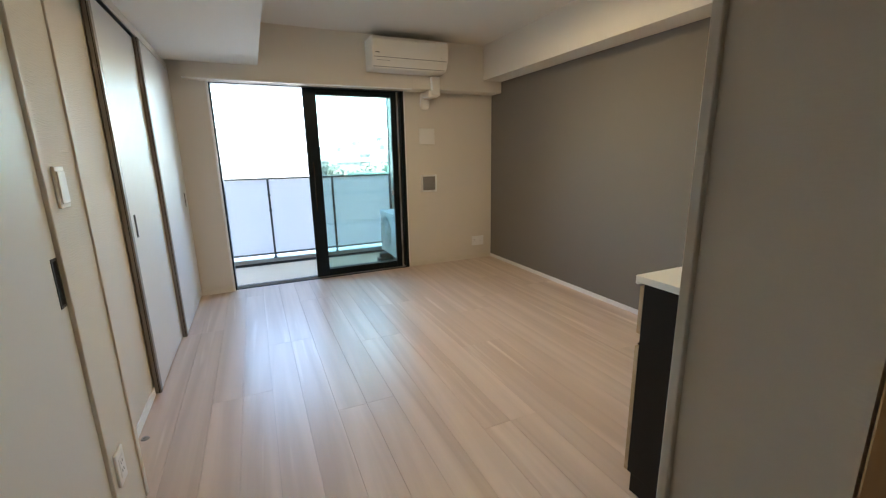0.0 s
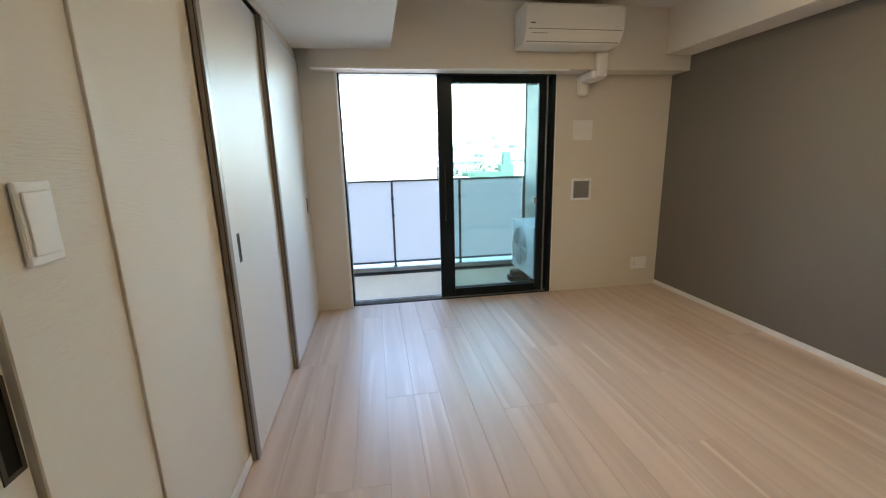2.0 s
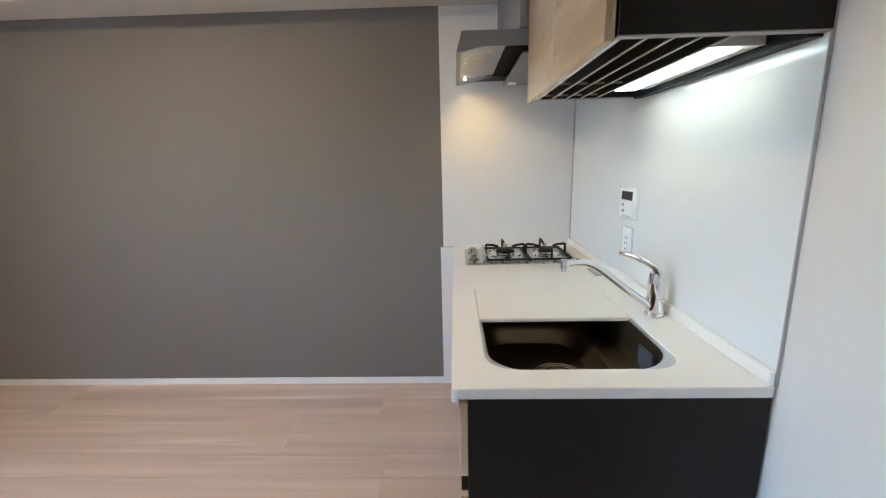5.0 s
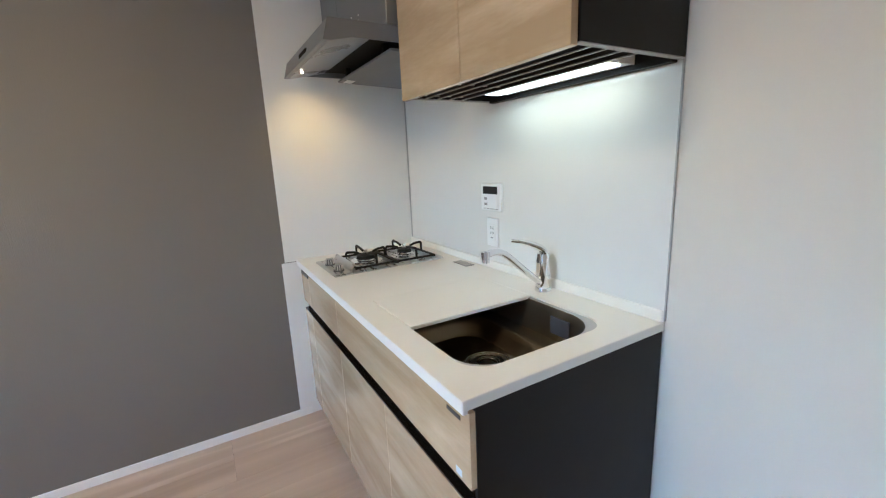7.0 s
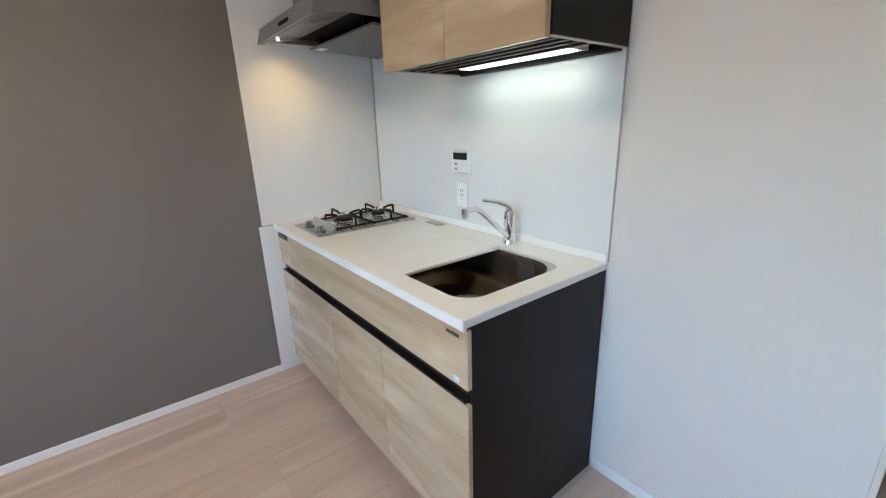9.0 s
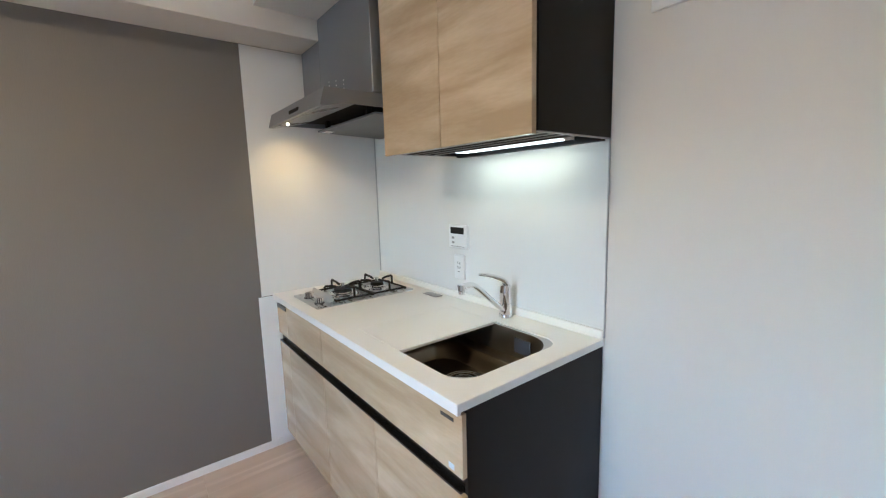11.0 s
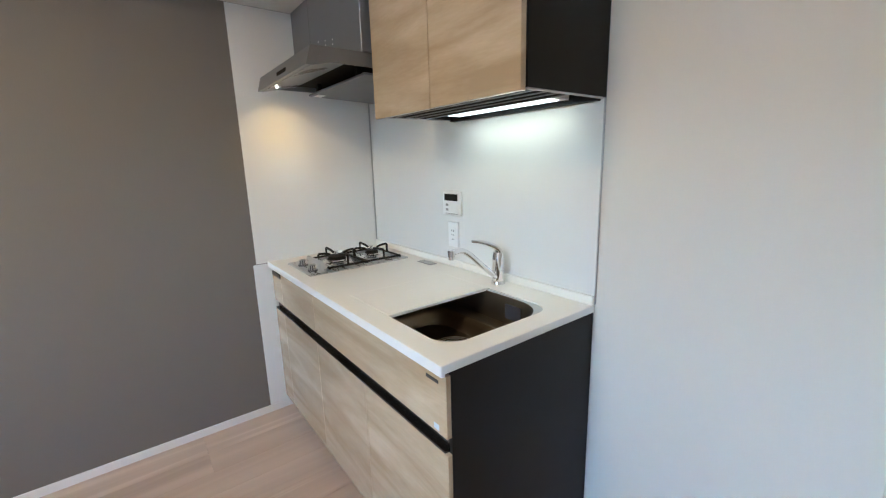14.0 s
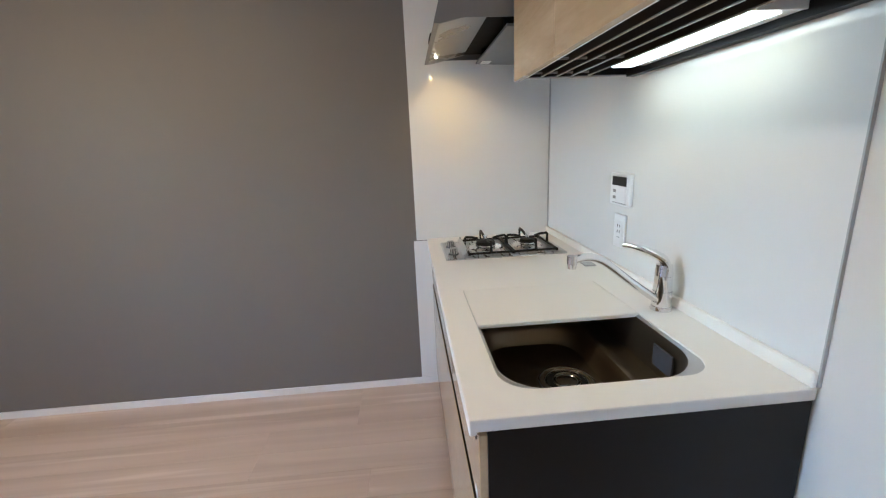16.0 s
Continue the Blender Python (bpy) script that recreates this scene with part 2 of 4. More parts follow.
M_HOODLED = glow("hood_lamp", (1.0, 0.8, 0.5), 0.35)
M_CEILLED = glow("ceiling_lamp_disc", (1.0, 0.78, 0.5), 0.5)

# ---- building blocks ----
BASE = {}


def box(bm, x0, y0, z0, x1, y1, z1, bev=0.0, seg=0):
    seg = seg or (1 if bev < 0.006 else 3)
    r = bmesh.ops.create_cube(bm, size=1.0, matrix=Matrix.Translation(((x0 + x1) / 2, (y0 + y1) / 2, (z0 + z1) / 2)) @ Matrix.Diagonal((x1 - x0, y1 - y0, z1 - z0, 1)))
    if bev:
        es = list({e for v in r["verts"] for e in v.link_edges})
        bmesh.ops.bevel(bm, geom=es, offset=bev, segments=seg, affect="EDGES", profile=0.5)
    return bm


def boxes(*rows, bev=0.0):
    bm = bmesh.new()
    for r in rows:
        box(bm, *r, bev=bev)
    return bm


def cyl(bm, a, b, r0, r1=None, seg=24):
    a, b = Vector(a), Vector(b)
    d = b - a
    m = Matrix.Translation((a + b) / 2) @ d.to_track_quat("Z", "Y").to_matrix().to_4x4()
    bmesh.ops.create_cone(bm, cap_ends=True, segments=seg, radius1=r0, radius2=r0 if r1 is None else r1, depth=d.length, matrix=m)
    return bm


def cyls(*rows, seg=24):
    bm = bmesh.new()
    for r in rows:
        cyl(bm, *r, seg=seg)
    return bm


def tube(bm, pts, r, seg=14, flat=1.0):
    """A rod that follows points; r is one radius or one a point; flat squeezes it in height."""
    pts = [Vector(p) for p in pts]
    rs = r if isinstance(r, (list, tuple)) else [r] * len(pts)
    rings = []
    for i, p in enumerate(pts):
        d = (pts[min(i + 1, len(pts) - 1)] - pts[max(i - 1, 0)]).normalized()
        u = d.cross(Vector((0, 0, 1)))
        u = u.normalized() if u.length > 0.05 else Vector((1, 0, 0))
        w = u.cross(d).normalized()
        rings.append([bm.verts.new(p + (u * math.cos(2 * math.pi * k / seg) + w * math.sin(2 * math.pi * k / seg) * flat) * rs[i]) for k in range(seg)])
    for a, b in zip(rings, rings[1:]):
        for k in range(seg):
            bm.faces.new((a[k], a[(k + 1) % seg], b[(k + 1) % seg], b[k]))
    bm.faces.new(rings[0][::-1])
    bm.faces.new(rings[-1])
    return bm


def curve(pts, n=8):
    """Points smoothed by a Catmull-Rom curve."""
    p = [Vector(q) for q in pts]
    p = [p[0] * 2 - p[1]] + p + [p[-1] * 2 - p[-2]]
    out = []
    for i in range(1, len(p) - 2):
        for k in range(n):
            t = k / n
            out.append(0.5 * (2 * p[i] + (p[i + 1] - p[i - 1]) * t + (2 * p[i - 1] - 5 * p[i] + 4 * p[i + 1] - p[i + 2]) * t * t + (3 * p[i] - p[i - 1] - 3 * p[i + 1] + p[i + 2]) * t ** 3))
    return out + [p[-2]]


def prism(bm, outline, axis, a, b):
    """An outline in the plane across axis, drawn from a to b along it."""
    def at(p, s):
        return {"x": (s, p[0], p[1]), "y": (p[0], s, p[1]), "z": (p[0], p[1], s)}[axis]
    lo, hi = [bm.verts.new(at(p, a)) for p in outline], [bm.verts.new(at(p, b)) for p in outline]
    n = len(outline)
    for i in range(n):
        bm.faces.new((lo[i], lo[(i + 1) % n], hi[(i + 1) % n], hi[i]))
    bm.faces.new(lo[::-1])
    bm.faces.new(hi)
    return bm


def mesh(name, bm, material, base=(0, 0, 0), smooth=True):
    bmesh.ops.translate(bm, verts=bm.verts, vec=-Vector(base))
    bmesh.ops.recalc_face_normals(bm, faces=bm.faces)
    me = bpy.data.meshes.new(name)
    bm.to_mesh(me)
    bm.free()
    me.materials.append(material)
    if smooth:
        me.shade_smooth()
        me.set_sharp_from_angle(angle=radians(29))
    return me


# these stand a little lower or higher than their drawn heights
LIFT = {"air_conditioner": 0.021, "pipe_cover": 0.012, "base_cabinet": -0.0105, "end_panel": -0.0105, "worktop": -0.0105, "sink": -0.0105, "sink_cover": -0.0105, "worktop_vent": -0.0105, "faucet": -0.0105, "gas_stove": -0.0105, "water_heater_remote": -0.012, "wall_cabinet": -0.013, "under_cabinet_light": -0.013, "range_hood": -0.013}


def thing(name, base, label, category, group="", kind=""):
    ob = tagged(new(name), label, category, group, kind)
    ob.location = Vector(base) + Vector((0, 0, LIFT.get(name, 0)))
    BASE[ob] = Vector(base)
    return ob


def part(name, bm, material, parent, label=""):
    base = BASE[parent]
    ob = new(name, mesh(name, bm, material, base))
    ob.parent = parent
    BASE[ob] = base
    return tagged(ob, label)


def solid(name, bm, material, label, category, base=(0, 0, 0), kind="", group=""):
    ob = new(name, mesh(name, bm, material, base))
    ob.location = Vector(base) + Vector((0, 0, LIFT.get(name, 0)))
    BASE[ob] = Vector(base)
    return tagged(ob, label, category, group, kind)


S = "structure"
W, D, H = 2.80, 4.07, 2.41
# ---- the shell ----
floor = solid("floor", boxes((-0.62, -2.6, -0.20, 2.95, 4.07, -0.010)), M_SUB, "pale oak plank floor running towards the window", "floor", kind=S)
solid("floor_hall", boxes((-0.36, -2.6, -0.0095, 0.617, -0.004, -0.001)), M_FLOOR, "pale oak floor of the dim hallway", "floor", kind=S)
solid("wall_north", boxes((-0.62, D - 0.045, -0.2, -0.129, D + 0.15, 2.6), (1.70, D, -0.2, 2.95, D + 0.15, 2.6), (-0.129, D, 1.955, 1.70, D + 0.15, 2.6)), M_EMBOSS, "off-white papered wall around the balcony window", "wall", kind=S)
solid("wall_east", boxes((W, -0.18, -0.2, W + 0.15, D, 2.6)), M_ACCENT, "dark taupe accent wall with fine vertical weave", "wall", kind=S)
solid("wall_south", boxes((0.617, -0.18, -0.0005, W, 0.0, 2.6)), M_PAPER, "off-white papered wall behind the kitchen", "wall", kind=S)
solid("wall_south_header", boxes((-0.36, -0.12, 2.06, 0.617, 0.0, 2.6)), M_PAPER, "off-white wall above the hallway opening", "wall", kind=S)
solid("wall_west_near", boxes((-0.60, -2.6, 0, -0.36, 0.28, 2.6), (-0.60, 0.28, 2.0, -0.36, 1.125, 2.6), (-0.60, 0.28, 0, -0.40, 1.125, 2.0), (-0.60, 1.125, 0, -0.36, 1.398, 2.6)), M_EMBOSS, "beige embossed wallpaper beside the sliding door", "wall", kind=S)
solid("wall_west", boxes((-0.62, 1.398, 0, -0.475, D, 2.6)), M_EMBOSS, "beige embossed wallpaper behind the closet doors", "wall", kind=S)
solid("ceiling", boxes((-0.62, -2.6, H, 2.95, D + 0.15, 2.6)), M_CEIL, "plain white papered ceiling", "ceiling", kind=S)
solid("beam_north", boxes((-0.30, 3.86, 1.937, W, D, H)), M_EMBOSS, "off-white boxed beam above the window", "beam", kind=S)
solid("beam_east", boxes((2.565, 0.0, 2.055, W, 3.86, H)), M_PAPER, "off-white boxed beam above the accent wall", "beam", kind=S)
solid("soffit_west", boxes((-0.475, 0.0, 2.06, 0.29, 3.86, H)), M_CEIL, "lowered white ceiling above the closet doors", "soffit", kind=S)
solid("soffit_south", boxes((0.29, 0.0, 2.146, 2.565, 0.685, H)), M_CEIL, "lowered white ceiling above the kitchen", "soffit", kind=S)
solid("wall_hall", boxes((0.634, -2.6, 0, 0.78, -0.18, 2.6), (-0.36, -2.75, 0, 0.634, -2.6, 2.6)), M_PAPER, "off-white walls of the dim hallway", "wall", kind=S)
hd = thing("door_hall", (0.60, -0.6, 0), "orange-brown wooden hallway door in its frame", "door", kind=S)
part("door_frame", boxes((0.604, -0.235, 0, 0.634, -0.186, 2.03), (0.604, -1.07, 0, 0.634, -1.02, 2.03), (0.604, -1.02, 1.98, 0.634, -0.235, 2.03), bev=0.002), M_HALLWOOD, hd)
part("door_panel", boxes((0.612, -1.018, 0.008, 0.632, -0.237, 1.978), bev=0.002), M_HALLWOOD, hd)
part("door_handle", tube(bmesh.new(), [(0.60, -0.96, 1.0), (0.575, -0.96, 1.0), (0.565, -0.95, 1.0), (0.565, -0.85, 1.0)], 0.009), M_CHROME, hd, "metal lever handle")

# baseboards, corner guards, top track
for nm, b, m in (
    ("baseboard", (W - 0.008, 0.66, 0, W - 0.0005, D, 0.040), M_BASE),
    ("baseboard", (1.70, D - 0.008, 0, W - 0.009, D - 0.0005, 0.05), M_BEIGE_TRIM),
    ("baseboard", (-0.465, D - 0.053, 0, -0.145, D - 0.0455, 0.05), M_BEIGE_TRIM),
    ("baseboard", (0.634, 0.0005, 0, 1.310, 0.008, 0.05), M_BASE),
    ("baseboard", (-0.4745, 1.399, 0, -0.467, 2.189, 0.05), M_BASE),
    ("trim", (-0.366, 1.374, 0, -0.3535, 1.4025, 2.059), M_BEIGE_TRIM),
    ("trim", (0.609, -0.01, 0, 0.623, 0.004, 2.059), M_BEIGE_TRIM),
    ("trim", (-0.302, 3.853, 1.925, 1.72, 3.872, 1.9365), M_BASE),
    ("trim", (-0.144, D - 0.051, 0, -0.1265, D - 0.009, 1.936), M_BASE),
    ("trim", (1.7005, D - 0.004, 0, 1.713, D + 0.05, 1.97), M_BASE),
    ("trim", (-0.4745, 2.18, 1.999, -0.467, D - 0.05, 2.059), M_BEIGE_TRIM),
    ("trim", (-0.425, 2.18, 2.012, -0.413, D - 0.05, 2.059), M_BEIGE_TRIM),
    ("trim", (-0.4665, 2.19, 2.03, -0.426, D - 0.055, 2.0595), M_RAIL),
):
    lab = "white skirting board along the foot of the wall" if nm == "baseboard" else "slim painted trim strip along an edge"
    solid(nm, boxes(b, bev=0.0015), m, lab, "skirting" if nm == "baseboard" else "trim", kind=S)


def pull(parent, x, y0, y1, z0, z1):
    """A dark inset finger pull: a rim around a sunk well."""
    bm = boxes((x - 0.001, y0, z0, x + 0.002, y1, z0 + 0.008), (x - 0.001, y0, z1 - 0.008, x + 0.002, y1, z1), (x - 0.001, y0, z0 + 0.008, x + 0.002, y0 + 0.007, z1 - 0.008), (x - 0.001, y1 - 0.007, z0 + 0.008, x + 0.002, y1, z1 - 0.008))
    h = part("door_handle", bm, M_DARKPULL, parent, "dark inset finger pull")
    part("pull_well", boxes((x - 0.002, y0 + 0.006, z0 + 0.007, x + 0.0005, y1 - 0.006, z1 - 0.007)), M_SLOT, h)


d1 = thing("door_1", (-0.38, 0.7, 0), "closed light grey sliding door with a dark inset pull", "door", kind=S)
part("door_panel", boxes((-0.398, 0.30, 0.006, -0.367, 1.121, 1.995), bev=0.003), M_DOOR, d1)
part("door_frame", boxes((-0.395, 1.1225, 0, -0.3565, 1.147, 2.02), bev=0.002), M_BEIGE_TRIM, d1)
part("door_frame", boxes((-0.395, 0.275, 0, -0.357, 0.298, 2.02), bev=0.002), M_BEIGE_TRIM, d1)
part("door_frame", boxes((-0.395, 0.299, 1.997, -0.357, 1.121, 2.02), bev=0.002), M_BEIGE_TRIM, d1)
pull(d1, -0.367, 1.078, 1.114, 0.864, 1.003)

for nm, x0, x1, y0, y1, py in (("door_2", -0.465, -0.441, 2.190, 3.09, 2.302), ("door_3", -0.437, -0.412, 2.985, 4.015, 3.88)):
    dd = thing(nm, ((x0 + x1) / 2, (y0 + y1) / 2, 0), "closed pale grey hanging closet door with taupe edge", "closet door", "closet doors", S)
    part("door_panel", boxes((x0, y0 + 0.037, 0.012, x1, y1, 2.006), bev=0.002), M_DOOR, dd)
    et = part("edge_trim", boxes((x0 - 0.003, y0, 0.008, x1 + 0.002, y0 + 0.0365, 2.009), bev=0.002), M_EDGE, dd, "taupe metal edge strip")
    part("seam", boxes((x1 - 0.009, y0 - 0.0006, 0.010, x1 - 0.006, y0 + 0.0005, 2.007)), M_SLOT, et, "dark seam")
    part("hanger", boxes((x0 + 0.004, y0 + 0.05, 2.006, x1 - 0.004, y0 + 0.11, 2.03), (x0 + 0.004, y1 - 0.11, 2.006, x1 - 0.004, y1 - 0.05, 2.03)), M_RAIL, dd)
    pull(dd, x1, py - 0.014, py + 0.014, 0.864, 0.984)

# ---- the balcony window ----
win = thing("window_1", (0.8, 4.12, 0), "half-open sliding balcony window in black aluminium", "window", kind=S)
y0, y1 = D - 0.008, D + 0.13
for b in ((-0.1285, y0, -0.02, -0.112, y1, 1.954), (1.664, y0, -0.02, 1.6995, y1, 1.954), (-0.112, y0, 1.93, 1.664, y1, 1.954), (-0.112, y0, -0.02, 1.664, y1, 0.004)):
    part("window_frame", boxes(b, bev=0.002), M_ALU, win)
part("window_sill", boxes((-0.112, y0 + 0.03, 0.0045, 1.664, y0 + 0.036, 0.014), (-0.112, y0 + 0.075, 0.0045, 1.664, y0 + 0.081, 0.014)), M_STEEL, win, "sliding track")


def sash(xa, xb, ya, yb, wl, wr, lock):
    s = part("sash", boxes((xa, ya, 0.015, xa + wl, yb, 1.929), (xb - wr, ya, 0.015, xb, yb, 1.929), (xa + wl, ya, 0.015, xb - wr, yb, 0.088), (xa + wl, ya, 1.868, xb - wr, yb, 1.929), bev=0.003), M_ALU, win, "black sliding sash")
    p = part("pane", boxes((xa + wl - 0.004, (ya + yb) / 2 - 0.003, 0.084, xb - wr + 0.004, (ya + yb) / 2 + 0.003, 1.872)), M_GLASS, s, "greenish window glass")
    p.visible_shadow = False
    if lock:
        part("lock", boxes((xb - wr - 0.030, ya - 0.012, 0.84, xb - wr - 0.008, ya, 0.90), bev=0.003), M_GREYPL, s)
        part("grip", boxes((xa + 0.045, ya - 0.006, 0.72, xa + 0.060, ya - 0.0005, 1.22), bev=0.002), M_CHANNEL, s)


part("weather_strip", boxes((1.630, D + 0.014, 0.02, 1.636, D + 0.040, 1.925)), M_STEEL, win)
part("weather_strip", boxes((1.648, D + 0.050, 0.02, 1.653, D + 0.060, 1.925)), M_GREYPL, win)
sash(0.668, 1.622, D + 0.012, D + 0.046, 0.128, 0.062, True)
sash(0.715, 1.662, D + 0.062, D + 0.096, 0.07, 0.06, False)

# ---- balcony ----
solid("balcony_floor", boxes((-2.6, D + 0.15, -0.22, 4.6, 5.23, -0.06)), M_CONC, "light grey screed balcony floor", "balcony floor", kind=S)
solid("balcony_gutter", boxes((-2.6, 5.23, -0.22, 4.6, 5.388, -0.063)), M_GUTTER, "dark drain channel along the balcony edge", "gutter", kind=S)
solid("balcony_curb", boxes((-2.6, 5.388, -0.4, 4.6, 5.62, -0.012), bev=0.004), M_CURB, "pale painted balcony curb", "curb", kind=S)
solid("balcony_slab_above", boxes((-2.6, D + 0.15, 2.32, 4.6, 5.62, 2.6)), M_CURB, "white underside of the balcony above", "ceiling", kind=S)
solid("balcony_wall", boxes((-2.6, D + 0.15, -0.06, -2.45, 5.4, 2.319), (2.95, D + 0.005, -0.06, 4.6, D + 0.15, 2.319)), M_FACADE, "pale balcony side wall", "wall", kind=S)
# unseen masses, added to keep direct sun off the balcony panels
solid("building_above", boxes((-14, -9, 2.605, 14, D + 0.15, 15)), M_FACADE, "unseen pale mass overhead, added to shade the balcony", "building", kind=S)
solid("building_beside", boxes((-14, -9, -9, -2.61, D + 0.15, 2.6), (4.61, -9, -9, 14, D + 0.15, 2.6)), M_FACADE, "unseen pale masses at both sides, added as sun block", "building", kind=S)
par = thing("balcony_partition", (2.0, 5.0, -0.06), "pale partition board between two balconies", "partition", kind=S)
part("board", boxes((1.922, 4.30, 0.05, 1.930, 5.355, 2.28)), M_PARTITION, par)
for b in ((1.912, 4.27, -0.06, 1.940, 4.299, 2.3195), (1.912, 5.356, -0.0625, 1.940, 5.385, 2.3195), (1.912, 4.30, 2.281, 1.940, 5.355, 2.31)):
    part("partition_frame", boxes(b), M_RAIL, par)

rail = thing("balcony_railing", (0.3, 5.45, -0.012), "dark metal balcony railing with frosted glass panels", "railing")
xs = [-2.10, -1.30, -0.495, 0.31, 1.118, 1.925, 2.73, 3.54]
part("top_rail", boxes((-2.4, 5.43, 1.005, 4.5, 5.47, 1.028), bev=0.004), M_RAIL, rail)
part("bottom_rail", boxes((-2.4, 5.435, 0.028, 4.5, 5.465, 0.052), bev=0.003), M_RAIL, rail)
for i, x in enumerate(xs):
    p = part("post", boxes((x - 0.012, 5.405, -0.012, x + 0.012, 5.434, 1.02), bev=0.003), M_RAIL, rail)
    for zc in (0.80, 0.60):
        part("clamp", boxes((x - 0.018, 5.40, zc, x + 0.018, 5.4345, zc + 0.025), bev=0.002), M_RAIL, p)
    part("foot", cyls(((x, 5.42, -0.0125), (x, 5.42, 0.0), 0.028, 0.024), seg=16), M_RAIL, p)
    if i + 1 < len(xs):
        part("panel", boxes((x + 0.008, 5.446, 0.054, xs[i + 1] - 0.008, 5.454, 1.003)), M_FROST, rail, "frosted glass panel")

# outdoor unit, standing across the balcony on two feet
UX, UY0, UY1, UZ0, UZ1, FYC, FZC = 1.62, 4.29, 4.925, 0.055, 0.568, 4.665, 0.318
ou = thing("outdoor_unit", (1.76, 4.6, -0.06), "white air conditioner outdoor unit on dark plastic feet", "outdoor unit")
part("housing", boxes((UX, UY0, UZ0, UX + 0.265, UY1, UZ1), bev=0.012), M_OUTWHITE, ou)
part("lid", boxes((UX - 0.006, UY0 - 0.004, UZ1 + 0.0005, UX + 0.271, UY1 + 0.004, UZ1 + 0.016), bev=0.005), M_OUTWHITE, ou)
bm = bmesh.new()
for k in range(12):
    r = 0.025 + 0.0165 * k
    tube(bm, [(UX - 0.007, FYC + r * math.cos(a), FZC + r * math.sin(a)) for a in [2 * math.pi * j / 32 for j in range(33)]], 0.003, 6)
for a in range(8):
    tube(bm, [(UX - 0.007, FYC, FZC), (UX - 0.007, FYC + 0.21 * math.cos(a * math.pi / 4), FZC + 0.21 * math.sin(a * math.pi / 4))], 0.004, 6)
part("fan_grille", bm, M_OUTWHITE, ou)
part("hub", cyls(((UX - 0.004, FYC, FZC), (UX - 0.012, FYC, FZC), 0.028, 0.024), seg=24), M_WHITE, ou, "small round white hub")
part("fan_opening", cyls(((UX - 0.0015, FYC, FZC), (UX - 0.0005, FYC, FZC), 0.215), seg=40), M_GREYPL, ou, "grey round fan opening")
for fx, fy in ((1.50, 4.63), (1.60, 4.36)):
    part("foot", boxes((fx, fy, -0.06, 1.90, fy + 0.11, -0.002), (fx + 0.03, fy + 0.01, -0.002, 1.88, fy + 0.10, UZ0 - 0.0005), bev=0.006), M_FOOT, ou, "dark grey plastic foot")

# ---- the town beyond ----
solid("ground", boxes((-900, 12, -9.6, 900, 1800, -9.0)), M_GROUND, "grey ground of the town below", "ground", kind=S)


def block(x0, y0, x1, y1, top, floors, bays, name="apartment_building", label="white apartment building with rows of balconies", roof=M_ROOF):
    b = thing(name, ((x0 + x1) / 2, (y0 + y1) / 2, -9), label, "building", "distant buildings")
    part("wall", boxes((x0, y0, -9, x1, y1, top)), M_FACADE, b)
    part("roof", boxes((x0 - 0.2, y0 - 0.2, top, x1 + 0.2, y1 + 0.2, top + 0.5)), M_FACADE, b)
    part("roof_hut", boxes((x0 + (x1 - x0) * 0.3, y0 + 2, top + 0.5, x0 + (x1 - x0) * 0.55, y1 - 2, top + 2.4)), roof, b)
    fh, bw = (top + 9) / floors, (x1 - x0) / bays
    for f in range(floors):
        part("balcony", boxes((x0 + 0.3, y0 - 1.0, -9 + f * fh + fh * 0.02, x1 - 0.3, y0 - 0.01, -9 + f * fh + fh * 0.36)), M_FACADE, b)
        for k in range(bays):
            w = part("window", boxes((x0 + (k + 0.25) * bw, y0 - 0.06, -9 + f * fh + fh * 0.36, x0 + (k + 0.75) * bw, y0 - 0.005, -9 + f * fh + fh * 0.84)), M_WIN, b)
    return b


block(-46, 92, -16, 106, 6.5, 5, 9)
block(-12, 84, 12.4, 98, 9.6, 6, 7)
for x0, y0, x1, y1, top, fl, ba in ((27, 150, 36, 162, 2.9, 4, 3), (37, 168, 45, 180, 5.6, 5, 3), (46, 160, 51, 170, 6.9, 5, 2), (52, 158, 62, 170, 3.6, 4, 4), (40, 140, 50, 150, 3.2, 4, 4), (64, 150, 74, 162, 4.8, 5, 3), (22, 172, 34, 184, 3.6, 4, 4)):
    block(x0, y0, x1, y1, top, fl, ba, "distant_building", "pale grey mid-rise building on the skyline", M_SKYROOF)
block(-120, 120, -60, 138, 11.0, 7, 14)
for x0, y0, x1, y1, top in ((13, 96, 26, 108, -3.2), (27, 88, 44, 100, -2.6), (8, 70, 24, 80, -4.6), (-30, 66, -8, 76, -4.0), (30, 60, 52, 70, -4.2), (46, 110, 66, 124, -1.0)):
    block(x0, y0, x1, y1, top, 2, 4, "low_house", "low pale house with a grey roof")
gs = thing("green_shed", (22, 82, -9), "green corrugated sheet roof of a shed", "shed", "distant buildings")
part("wall", boxes((18.6, 82, -9, 25.6, 87, -2.9)), M_FACADE, gs)
bm = bmesh.new()
for k in range(20):
    box(bm, 18.4 + k * 0.37, 81.6, -2.9, 18.4 + k * 0.37 + 0.3, 87.3, -1.75)
part("roof", bm, M_GREEN, gs, "green corrugated sheets")
tw = thing("green_tower", (27, 84, -9), "slim green scaffold tower", "tower", "distant buildings")
part("mast", boxes((25.9, 84, -9, 28.7, 86, -0.3)), M_GREEN, tw)
part("cap", boxes((26.6, 84.3, -0.3, 28.1, 85.7, 2.2)), M_GREEN, tw)


